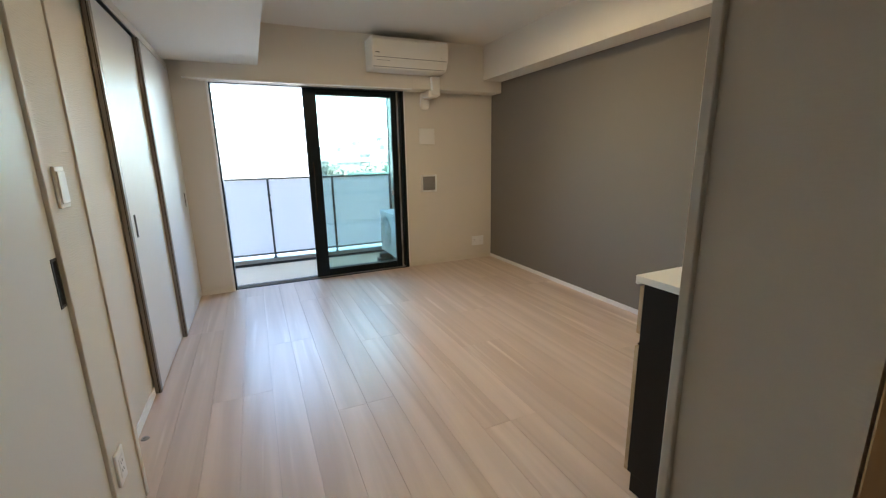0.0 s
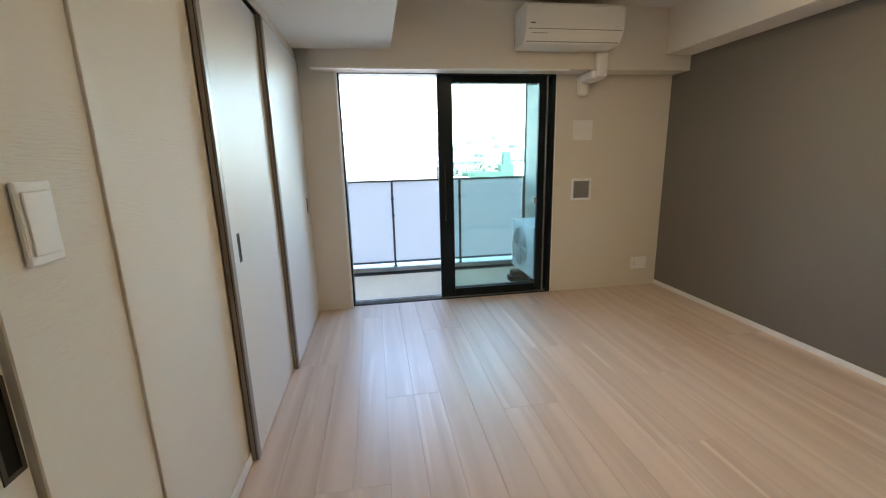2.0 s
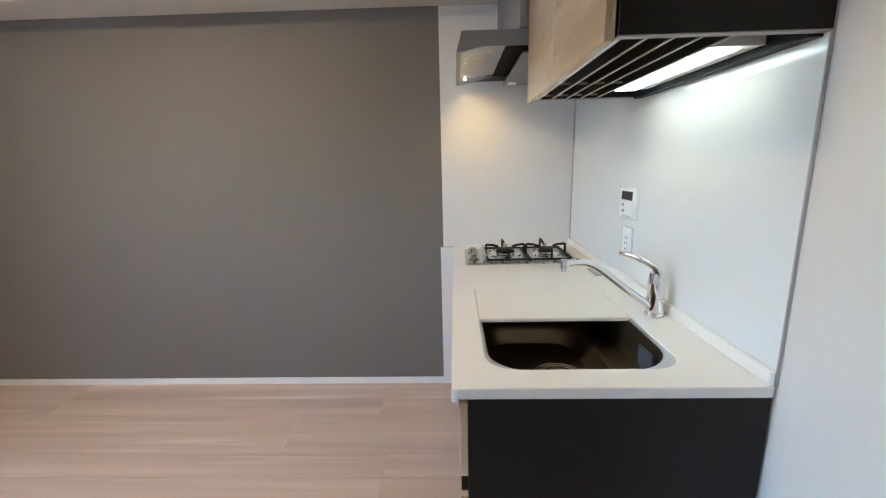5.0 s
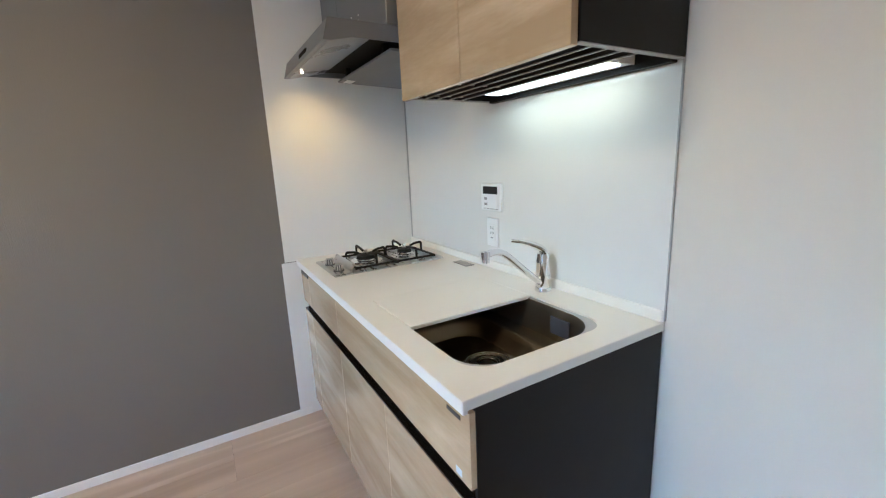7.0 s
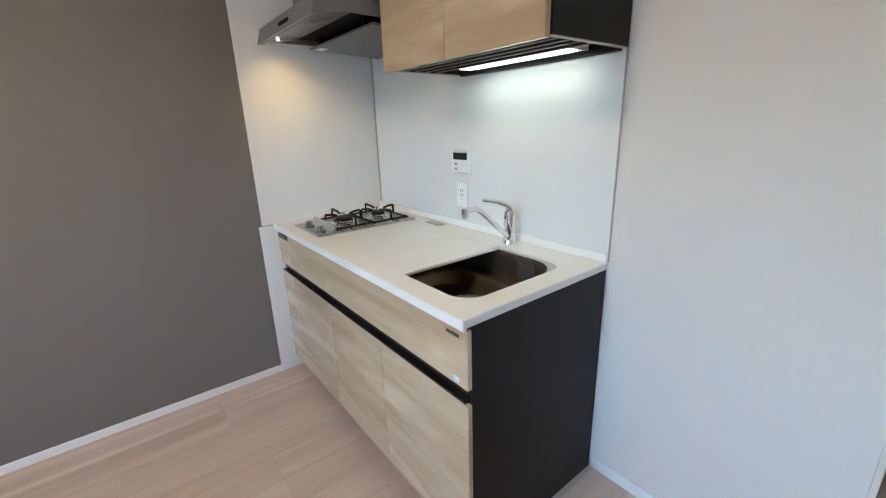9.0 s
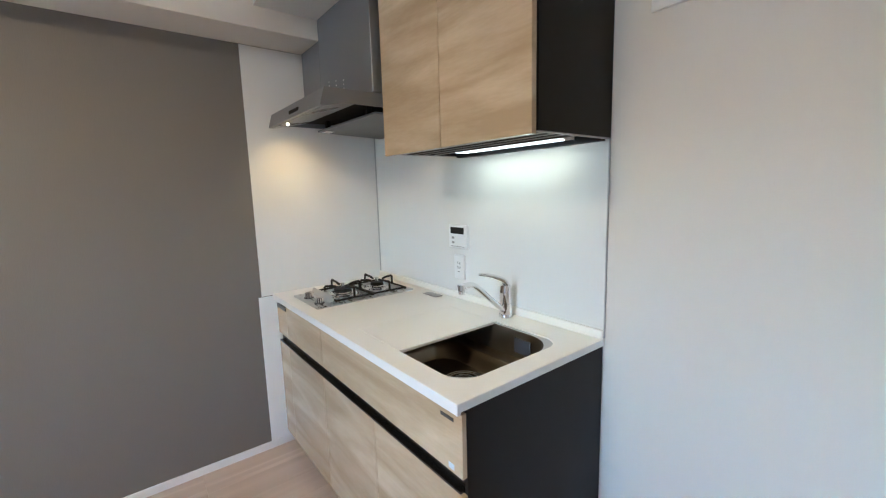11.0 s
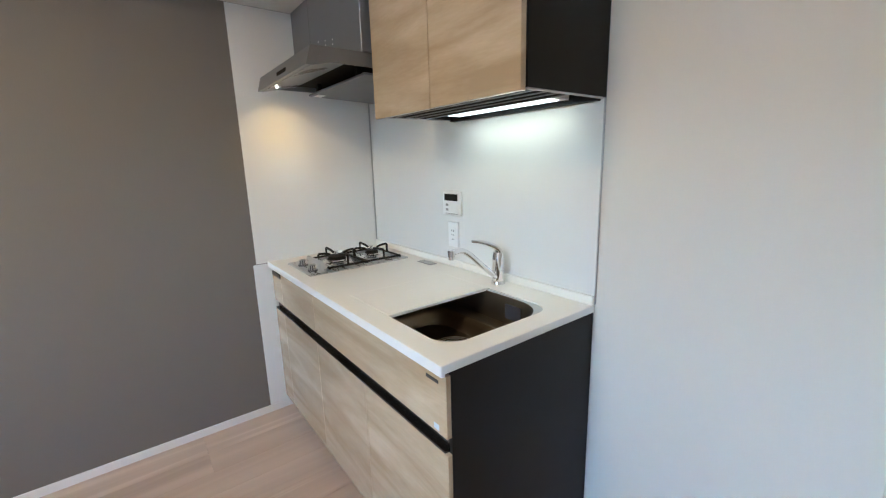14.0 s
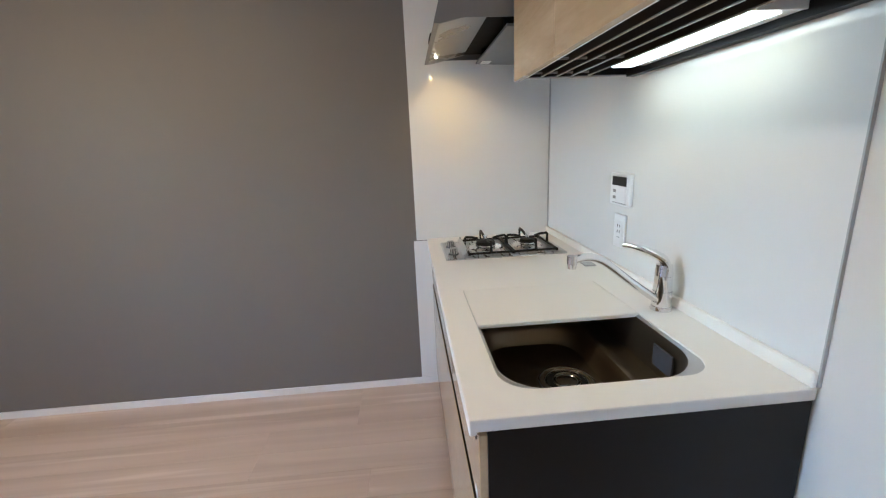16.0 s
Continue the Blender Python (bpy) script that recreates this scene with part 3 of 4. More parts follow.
def tree(x, y, h, seed):
    rnd = random.Random(seed)
    t = thing("tree", (x, y, -9), "leafy green tree among the houses", "tree", "distant trees")
    bm = bmesh.new()
    tube(bm, [(x, y, -9), (x + 0.1, y, -9 + h * 0.4), (x, y + 0.1, -9 + h * 0.7)], [0.28, 0.2, 0.1], 8)
    for k in range(5):
        a = rnd.uniform(0, 6.3)
        tube(bm, [(x, y, -9 + h * (0.4 + 0.05 * k)), (x + math.cos(a) * h * 0.2, y + math.sin(a) * h * 0.2, -9 + h * (0.65 + 0.05 * k))], [0.1, 0.03], 6)
    part("trunk", bm, M_BARK, t)
    bm = bmesh.new()
    for k in range(420):
        a, e, r = rnd.uniform(0, 6.3), rnd.uniform(-1, 1), rnd.uniform(0.35, 1) ** 0.6
        c = Vector((x + math.cos(a) * math.sqrt(1 - e * e) * r * h * 0.34, y + math.sin(a) * math.sqrt(1 - e * e) * r * h * 0.34, -9 + h * 0.72 + e * r * h * 0.28))
        u, v = Vector((rnd.uniform(-1, 1), rnd.uniform(-1, 1), rnd.uniform(-1, 1))).normalized() * 0.38, Vector((rnd.uniform(-1, 1), rnd.uniform(-1, 1), rnd.uniform(-1, 1))).normalized() * 0.3
        q = [bm.verts.new(c + w) for w in (u, v, -u, -v)]
        bm.faces.new(q)
    part("crown", bm, M_LEAF, t)


for i, (x, y, h) in enumerate(((14.2, 90, 9.6), (16.5, 92, 9.0), (20.2, 90, 8.6), (24.5, 94, 9.2), (33, 104, 10.6), (38, 100, 10.2), (-20, 82, 7.5), (45, 104, 10.4))):
    tree(x, y, h, i)

# ---- kitchen: panels ----
solid("kitchen_panel_back", boxes((1.318, 0.0006, 0.842, W - 0.006, 0.005, 2.144)), M_PANEL, "glossy white kitchen wall panel behind the sink", "wall panel", kind=S)
solid("kitchen_panel_side", boxes((W - 0.0055, 0.0055, 0.832, W - 0.0006, 0.703, 2.052)), M_PANEL, "glossy white kitchen wall panel beside the stove", "wall panel", kind=S)
solid("kitchen_panel_low", boxes((W - 0.0045, 0.0055, 0.0, W - 0.0006, 0.718, 0.828)), M_BASE, "plain white strip of wall beside the base cabinet", "wall panel", kind=S)
solid("trim", boxes((1.3142, 0.0006, 0.842, 1.3175, 0.0075, 2.144)), M_CURB, "thin pale edge of the kitchen panel", "trim", kind=S)
solid("trim", boxes((W - 0.012, 0.0055, 0.86, W - 0.006, 0.0105, 2.05)), M_CURB, "thin grey joint in the panel corner", "trim", kind=S)

# base cabinets: fronts of oak between black finger channels
FY, BY = 0.632, 0.612


def base_unit(x0, x1, fronts, label):
    u = thing("base_cabinet", ((x0 + x1) / 2, 0.3, 0.0105), label, "cabinet", "kitchen base cabinets")
    part("body", boxes((x0 + 0.001, 0.006, 0.085, x1 - 0.001, BY - 0.003, 0.60), (x0 + 0.001, BY - 0.02, 0.60, x1 - 0.001, BY - 0.003, 0.822), (x0 + 0.001, 0.006, 0.60, x0 + 0.012, BY - 0.02, 0.822)), M_BLACK, u)
    part("toe_kick", boxes((x0 + 0.001, 0.05, 0.0107, x1 - 0.001, 0.57, 0.084)), M_BLACK, u)
    part("finger_channel", boxes((x0 + 0.0005, BY - 0.0025, 0.594, x1 - 0.0005, BY + 0.004, 0.640), (x0 + 0.0005, BY - 0.0025, 0.803, x1 - 0.0005, BY + 0.002, 0.824)), M_CHANNEL, u, "black finger channel")
    part("finger_lip", boxes((x0 + 0.0005, BY + 0.0045, 0.5945, x1 - 0.0005, FY - 0.001, 0.6005)), M_CHANNEL, u)
    for a, b, c, d, nm in fronts:
        f = part(nm, boxes((a + 0.0015, BY + 0.0045, c, b - 0.0015, FY, d), bev=0.0012), M_KDOOR, u)
    return u


hob_unit = base_unit(2.21, W - 0.006, ((2.65, W - 0.007, 0.641, 0.778, "drawer_front"), (2.21, 2.65, 0.641, 0.815, "drawer_front"), (2.65, W - 0.007, 0.085, 0.593, "door"), (2.21, 2.65, 0.085, 0.593, "door")), "light oak base cabinet with black channels under the stove")
sink_unit = base_unit(1.331, 2.209, ((1.3175, 2.209, 0.641, 0.815, "drawer_front"), (1.775, 2.209, 0.085, 0.593, "door"), (1.3175, 1.775, 0.085, 0.593, "door")), "light oak base cabinet with black channels under the sink")
part("finger_slot", boxes((2.660, FY - 0.012, 0.779, 2.790, FY + 0.0012, 0.799)), M_CHANNEL, hob_unit, "black finger slot")
part("badge", boxes((1.350, FY + 0.0002, 0.784, 1.402, FY + 0.0016, 0.794), bev=0.0004), M_DARKPULL, sink_unit, "small dark plate")
part("badge", boxes((1.352, FY + 0.0002, 0.650, 1.374, FY + 0.001, 0.666)), mat("blue_sticker", (0.58, 0.66, 0.72), 0.4), sink_unit, "small pale blue sticker")
ep = thing("end_panel", (1.32, 0.3, 0.0107), "charcoal black end panel of the kitchen", "end panel")
part("board", boxes((1.319, 0.006, 0.0851, 1.3305, 0.6155, 0.8255), bev=0.0008), M_BLACK, ep)
part("plinth", boxes((1.319, 0.006, 0.0107, 1.3305, 0.60, 0.0848), bev=0.0008), M_BLACK, ep)

# worktop with the sink opening
CX0, CX1, CY1, CZ = 1.316, W - 0.008, 0.648, 0.85


def opening(x0, x1, y0, y1, r, n=10):
    """An outline with two large round corners at x0 and square ones at x1."""
    p = [(x1, y0), (x1, y1)]
    p += [(x0 + r - r * math.sin(a), y1 - r + r * math.cos(a)) for a in [k * math.pi / 2 / n for k in range(n + 1)]]
    p += [(x0 + r - r * math.cos(a), y0 + r - r * math.sin(a)) for a in [k * math.pi / 2 / n for k in range(n + 1)]]
    return p


bm = bmesh.new()
edges = []
for loop in ([(CX0, 0.006), (CX1, 0.006), (CX1, CY1), (CX0, CY1)], opening(1.392, 1.972, 0.130, 0.572, 0.072)):
    vs = [bm.verts.new((*p, CZ)) for p in loop]
    edges += [bm.edges.new((vs[i], vs[(i + 1) % len(vs)])) for i in range(len(vs))]
bmesh.ops.triangle_fill(bm, use_beauty=True, use_dissolve=False, edges=edges)
ext = bmesh.ops.extrude_face_region(bm, geom=bm.faces[:])
bmesh.ops.translate(bm, verts=[g for g in ext["geom"] if isinstance(g, bmesh.types.BMVert)], vec=(0, 0, -0.024))
worktop = thing("worktop", (2.05, 0.33, 0.83), "cream solid-surface kitchen worktop with a low upstand", "worktop")
part("slab", bm, M_COUNTER, worktop)
part("upstand", boxes((CX0, 0.0065, CZ + 0.0004, CX1, 0.019, CZ + 0.032), bev=0.003), M_COUNTER, worktop)
# edges take neutral white, not the slab's cream: cool window light put into colour
part("side_edge", boxes((CX0 - 0.001, 0.0065, CZ - 0.0235, CX0 + 0.012, CY1 - 0.0095, CZ - 0.001), bev=0.001), M_BASE, worktop)
part("front_edge", boxes((CX0 - 0.0015, CY1 - 0.012, CZ - 0.031, CX1, CY1 + 0.001, CZ - 0.0005), bev=0.002), M_BASE, worktop, "front edge, whitened for the window light")

def rounded(x0, x1, y0, y1, rw, re, n=10):
    """An outline with round corners: radius re at x1; at x0 rw, or (at y1, at y0)."""
    p = []
    rf, rb = rw if isinstance(rw, tuple) else (rw, rw)
    for cx, cy, r, a0 in ((x1 - re, y0 + re, re, 270), (x1 - re, y1 - re, re, 0), (x0 + rf, y1 - rf, rf, 90), (x0 + rb, y0 + rb, rb, 180)):
        p += [(cx + r * math.cos(radians(a0 + 90 * k / n)), cy + r * math.sin(radians(a0 + 90 * k / n))) for k in range(n + 1)]
    return p


def loft(bm, rows):
    """Skin between outlines of equal count, given as (outline, z)."""
    prev = None
    for outline, z in rows:
        ring = [bm.verts.new((*p, z)) for p in outline]
        if prev:
            for i in range(len(ring)):
                bm.faces.new((prev[i], prev[(i + 1) % len(ring)], ring[(i + 1) % len(ring)], ring[i]))
        prev = ring
    return prev


# a deep round-edged well in front, a shelf behind it and beside it
sink = thing("sink", (1.66, 0.35, 0.69), "dark brownish stainless steel sink with a stepped back shelf", "sink")
bm = bmesh.new()
loft(bm, [(rounded(1.392 + d, 1.972 - d, 0.130 + d, 0.572 - d, rw, 0.01), z) for d, z, rw in ((0.009, CZ - 0.0077, (0.096, 0.114)), (0.011, CZ - 0.014, (0.097, 0.114)), (0.016, 0.79, (0.100, 0.112)), (0.019, 0.760, (0.102, 0.110)), (0.023, 0.7465, (0.104, 0.106)))])
part("shelf_wall", bm, M_SINK, sink)
bm = bmesh.new()
last = loft(bm, [(rounded(x0, x1, y0, y1, rw, re), z) for x0, x1, y0, y1, rw, re, z in (
    (1.4150, 1.9490, 0.1530, 0.5490, (0.104, 0.106), 0.01, 0.7465), (1.416, 1.915, 0.196, 0.548, (0.104, 0.106), 0.05, 0.7480), (1.4165, 1.900, 0.212, 0.547, (0.104, 0.106), 0.07, 0.7535), (1.417, 1.886, 0.225, 0.546, 0.105, 0.08, 0.7565),
    (1.418, 1.878, 0.232, 0.5455, 0.102, 0.083, 0.7550), (1.419, 1.870, 0.238, 0.545, 0.10, 0.085, 0.748), (1.421, 1.864, 0.244, 0.543, 0.10, 0.085, 0.736), (1.425, 1.858, 0.250, 0.540, 0.10, 0.085, 0.712),
    (1.433, 1.848, 0.259, 0.532, 0.09, 0.08, 0.700), (1.452, 1.820, 0.285, 0.514, 0.075, 0.07, 0.693), (1.49, 1.79, 0.31, 0.49, 0.05, 0.05, 0.691))])
bm.faces.new(last)
part("bowl", bm, M_SINK, sink)
bm = bmesh.new()
loft(bm, [(rounded(1.392 + d, 1.972 - d, 0.130 + d, 0.572 - d, r, 0.008), z) for d, z, r in ((-0.003, CZ - 0.0045, 0.072), (0.005, CZ - 0.0050, (0.090, 0.108)), (0.009, CZ - 0.0075, (0.096, 0.114)))])
part("rim", bm, M_STEEL, sink, "bright steel rim")
part("pocket", boxes((1.505, 0.1515, 0.768, 1.578, 0.157, 0.822), bev=0.001), mat("smoky_plastic", (0.075, 0.078, 0.085), 0.25, vary=0.1), sink, "smoky grey pocket on the bowl's wall")
DX, DY, DZ = 1.642, 0.345, 0.6915
drain = part("drain", cyls(((DX, DY, DZ), (DX, DY, DZ + 0.003), 0.078, 0.074), seg=40), M_SINK, sink, "strainer flange")
for r, z in ((0.071, 0.004), (0.056, 0.005), (0.034, 0.008)):
    bm = bmesh.new()
    tube(bm, [(DX + r * math.cos(2 * math.pi * k / 40), DY + r * math.sin(2 * math.pi * k / 40), DZ + z) for k in range(41)], 0.003, 8)
    part("strainer_ring", bm, M_CHROME, drain, "bright ring")
part("strainer_cap", cyls(((DX, DY, DZ + 0.003), (DX, DY, DZ + 0.009), 0.031, 0.029), ((DX, DY, DZ + 0.009), (DX, DY, DZ + 0.013), 0.026, 0.012), seg=32), M_CHROME, drain, "domed chrome cap")
part("strainer_gap", cyls(((DX, DY, DZ + 0.003), (DX, DY, DZ + 0.0038), 0.053, 0.053), seg=32), M_SLOT, drain, "dark gap")
solid("sink_cover", boxes((1.694, 0.1308, CZ - 0.011, 1.9712, 0.5688, CZ + 0.0004), bev=0.0015), M_COUNTER, "cream cover plate set flush into the sink opening", "sink cover", base=(1.83, 0.35, CZ - 0.011))
vg = thing("worktop_vent", (2.19, 0.06, CZ), "small grey slotted plate in the worktop", "vent")
part("frame", boxes((2.135, 0.042, CZ + 0.0003, 2.242, 0.086, CZ + 0.0025), bev=0.0008), M_GREYPL, vg)
for k in range(4):
    part("slat", boxes((2.142, 0.048 + 0.009 * k, CZ + 0.0027, 2.235, 0.053 + 0.009 * k, CZ + 0.0038)), M_STEEL, vg)

# faucet
fa = thing("faucet", (1.71, 0.058, CZ), "chrome single-lever kitchen faucet with a swung spout", "faucet")
part("base_ring", cyls(((1.71, 0.058, CZ + 0.0005), (1.71, 0.058, CZ + 0.012), 0.028, 0.026)), M_CHROME, fa)
part("body", cyls(((1.71, 0.058, CZ + 0.012), (1.71, 0.058, CZ + 0.055), 0.0245, 0.0245), ((1.71, 0.058, CZ + 0.0555), (1.71, 0.058, CZ + 0.098), 0.0240, 0.0225), ((1.71, 0.058, CZ + 0.0985), (1.71, 0.058, CZ + 0.128), 0.0235, 0.0200)), M_CHROME, fa)
part("spout", tube(bmesh.new(), curve([(1.708, 0.066, 0.875), (1.704, 0.085, 0.888), (1.694, 0.150, 0.935), (1.682, 0.225, 0.993), (1.677, 0.256, 1.013), (1.671, 0.282, 1.0225), (1.664, 0.308, 1.0245), (1.656, 0.333, 1.0235)]), [0.0106] * 57, 14), M_CHROME, fa)
part("aerator", cyls(((1.655, 0.337, 1.034), (1.655, 0.337, 1.014), 0.0125, 0.0125), ((1.655, 0.337, 1.0135), (1.655, 0.337, 1.002), 0.0118, 0.0110), seg=20), M_CHROME, fa)
part("lever", tube(bmesh.new(), curve([(1.708, 0.052, 0.962), (1.712, 0.062, 0.992), (1.730, 0.090, 1.010), (1.750, 0.118, 1.020), (1.769, 0.146, 1.024)], 6), [0.0225 - 0.0125 * (k / 24) for k in range(25)], 14, flat=0.62), M_CHROME, fa)

# gas stove
gs = thing("gas_stove", (2.48, 0.35, CZ), "stainless two-burner gas stove set into the worktop", "stove")
SX = 2.488
part("plate", boxes((2.335, 0.076, CZ - 0.002, 2.644, 0.591, CZ + 0.009), bev=0.004), M_HOB, gs)
part("drip_tray", boxes((2.350, 0.092, CZ + 0.0092, 2.629, 0.498, CZ + 0.0112), bev=0.0006), M_HOB, gs)
part("guard", prism(bmesh.new(), [(0.512, CZ + 0.0092), (0.516, CZ + 0.0092), (0.500, CZ + 0.038), (0.496, CZ + 0.038)], "x", 2.352, 2.610), M_HOB, gs, "upright splash guard")
for x in (2.405, 2.535):
    k = part("knob", cyls(((x, 0.552, CZ + 0.009), (x, 0.552, CZ + 0.014), 0.023, 0.022), ((x, 0.552, CZ + 0.014), (x, 0.552, CZ + 0.034), 0.017, 0.0155)), M_HOODDARK, gs)
    part("ribs", cyls(*[((x + 0.016 * math.cos(q * math.pi / 5), 0.552 + 0.016 * math.sin(q * math.pi / 5), CZ + 0.014), (x + 0.016 * math.cos(q * math.pi / 5), 0.552 + 0.016 * math.sin(q * math.pi / 5), CZ + 0.0345), 0.0020) for q in range(10)], seg=8), M_STEEL, k, "steel ribs")
    part("grip", boxes((x - 0.004, 0.538, CZ + 0.034, x + 0.004, 0.566, CZ + 0.040), bev=0.001), M_STEEL, k)
for yc, rr in ((0.398, 0.044), (0.206, 0.034)):
    b = part("burner", cyls(((SX, yc, CZ + 0.0114), (SX, yc, CZ + 0.017), rr + 0.034, rr + 0.027), ((SX, yc, CZ + 0.017), (SX, yc, CZ + 0.020), rr + 0.020, rr + 0.012), ((SX, yc, CZ + 0.020), (SX, yc, CZ + 0.026), rr, rr * 0.95), seg=36), M_CHROME, gs)
    part("burner_cap", cyls(((SX, yc, CZ + 0.026), (SX, yc, CZ + 0.040), rr * 1.02, rr * 0.92), ((SX, yc, CZ + 0.040), (SX, yc, CZ + 0.043), rr * 0.9, rr * 0.6), seg=32), M_IRON, b)
    # added chrome stub, for the bright lit end of a pan prong
    part("sensor", cyls(((SX, yc, CZ + 0.043), (SX, yc, CZ + 0.062), 0.008, 0.008), ((SX, yc, CZ + 0.062), (SX, yc, CZ + 0.066), 0.011, 0.010), seg=16), M_CHROME, b, "chrome stub standing in for a lit pan prong")
    bm = bmesh.new()
    hx, hy, low, top = 0.130, 0.092, CZ + 0.018, CZ + 0.062
    c = [(SX - hx, yc - hy), (SX + hx, yc - hy), (SX + hx, yc + hy), (SX - hx, yc + hy)]
    for i in range(4):
        a, d = c[i], c[(i + 1) % 4]
        tube(bm, [(*a, low), (*d, low)], 0.0052, 8)
        tube(bm, [(*a, low + 0.003), (*a, CZ + 0.0114)], 0.0055, 8)
        mx, my = (a[0] + d[0]) / 2, (a[1] + d[1]) / 2
        ix, iy = SX + (mx - SX) * (0.30 if i % 2 else 0.36), yc + (my - yc) * 0.36
        tube(bm, [(mx, my, low), (mx, my, top - 0.004), (mx + (ix - mx) * 0.06, my + (iy - my) * 0.06, top), (mx + (ix - mx) * 0.6, my + (iy - my) * 0.6, top - 0.003), (ix, iy, top - 0.010)], 0.0058, 8)
    part("pan_grate", bm, M_IRON, gs, "black enamelled pan support")

# wall things above the worktop
rc = thing("water_heater_remote", (2.043, 0.006, 1.145), "white water heater remote with a dark display", "remote panel")
part("housing", boxes((1.980, 0.0055, 1.092, 2.106, 0.021, 1.200), bev=0.003), M_WHITE, rc)
part("display", boxes((1.998, 0.0212, 1.158, 2.090, 0.0224, 1.188)), M_LCD, rc, "dark display")
part("flap", boxes((1.998, 0.0212, 1.106, 2.048, 0.0226, 1.150), bev=0.0006), M_WHITE, rc)
for k in range(2):
    part("button", boxes((2.064, 0.0212, 1.112 + 0.022 * k, 2.082, 0.0226, 1.122 + 0.022 * k), bev=0.0006), M_GREYPL, rc)
for k in range(5):
    part("writing", boxes((1.996 + 0.019 * k, 0.0212, 1.098, 2.010 + 0.019 * k, 0.0217, 1.101)), M_GREYPL, rc)


def outlet(name, c, axis, w, h, holes, label, parent_cat="outlet"):
    """A white plate on a wall; axis is the wall's inward direction; holes lists (u, v, kind)."""
    u = {"+y": Vector((-1, 0, 0)), "-y": Vector((1, 0, 0)), "+x": Vector((0, 1, 0))}[axis]
    n = {"+y": Vector((0, 1, 0)), "-y": Vector((0, -1, 0)), "+x": Vector((1, 0, 0))}[axis]
    o = thing(name, c, label, parent_cat)

    def slab(u0, v0, u1, v1, n0, n1, bev):
        a, b = Vector(c) + u * u0 + n * n0, Vector(c) + u * u1 + n * n1
        lo, hi = [min(p, q) for p, q in zip(a, b)], [max(p, q) for p, q in zip(a, b)]
        return boxes((lo[0], lo[1], c[2] + v0, hi[0], hi[1], c[2] + v1), bev=bev)
    pl = part("plate", slab(-w / 2, -h / 2, w / 2, h / 2, 0.0006, 0.009, 0.002), M_WHITE, o)
    for hu, hv, kind in holes:
        if kind == "insert":
            part("insert", slab(hu - 0.021, hv - 0.034, hu + 0.021, hv + 0.034, 0.009, 0.0105, 0.001), M_WHITE, o)
        elif kind == "rocker":
            part("rocker", slab(hu - 0.0265, hv - 0.046, hu + 0.0265, hv + 0.046, 0.009, 0.0125, 0.002), M_WHITE, o)
        elif kind == "socket":
            for du in (-0.008, 0.008):
                part("slot", slab(hu + du - 0.0014, hv, hu + du + 0.0014, hv + 0.011, 0.0105, 0.0110, 0), M_SLOT, pl)
            part("slot", slab(hu - 0.003, hv - 0.011, hu + 0.003, hv - 0.005, 0.0105, 0.0110, 0), M_SLOT, pl)
        elif kind == "bar":
            part("slot", slab(hu - 0.007, hv - 0.001, hu + 0.007, hv + 0.001, 0.0105, 0.0110, 0), M_SLOT, pl)
        elif kind == "pair":
            for du in (-0.007, 0.007):
                part("slot", slab(hu + du - 0.0014, hv - 0.005, hu + du + 0.0014, hv + 0.005, 0.0105, 0.0110, 0), M_SLOT, pl)
    return o


outlet("wall_outlet", (2.043, 0.005, 0.991), "+y", 0.072, 0.115, ((0, 0, "insert"), (0, 0.018, "pair"), (0, -0.002, "pair"), (0, -0.022, "bar")), "white wall outlet plate above the worktop")
outlet("wall_outlet", (1.147, 0.0, 1.875), "+y", 0.112, 0.113, ((-0.024, 0, "insert"), (0.024, 0, "insert"), (-0.024, 0.016, "socket"), (-0.024, -0.014, "socket"), (-0.024, -0.031, "bar"), (0.024, 0.016, "socket"), (0.024, -0.014, "socket"), (0.024, -0.031, "bar")), "white four-socket outlet plate high on the wall")
outlet("wall_outlet", (2.608, D, 0.223), "-y", 0.165, 0.115, ((-0.045, 0, "insert"), (0.0, 0, "insert"), (0.045, 0, "insert"), (-0.045, 0.012, "pair"), (-0.045, -0.012, "pair"), (0.045, 0, "bar")), "white multimedia outlet plate near the floor")
outlet("wall_outlet", (-0.36, 1.195, 0.275), "+x", 0.072, 0.118, ((0, 0, "insert"), (0, 0.015, "pair"), (0, -0.015, "pair")), "white wall outlet plate near the floor")
outlet("light_switch", (-0.36, 1.214, 1.186), "+x", 0.066, 0.118, ((0, 0, "rocker"),), "white wide rocker light switch on the wallpaper", "light switch")

# wall cabinet
wc = thing("wall_cabinet", (1.68, 0.19, 1.51), "light oak wall cabinet with a charcoal side", "cabinet")
CB = 1.512
part("side_panel", boxes((1.312, 0.006, CB - 0.006, 1.330, 0.358, 2.157), bev=0.0008), M_BLACK, wc, "charcoal side panel")
part("side_panel", boxes((2.026, 0.006, CB - 0.006, 2.044, 0.358, 2.157), bev=0.0008), M_BLACK, wc, "charcoal side panel")
part("body", boxes((1.3305, 0.006, CB + 0.0802, 2.0255, 0.357, 2.158)), M_BLACK, wc)
for a, b in ((1.314, 1.6895), (1.6925, 2.046)):
    part("door", boxes((a, 0.362, 1.497, b, 0.381, 2.134), bev=0.0012), M_KDOOR, wc, "light oak door")
part("edge_strip", boxes((1.3305, 0.345, CB - 0.008, 2.0255, 0.357, CB + 0.010)), M_STEEL, wc, "metal strip along the lower edge")
for x in (1.312, 2.026):
    part("lower_edge", boxes((x + 0.0002, 0.0065, CB - 0.0085, x + 0.0178, 0.357, CB - 0.0062)), M_GREYPL, wc, "light grey lower edge band")
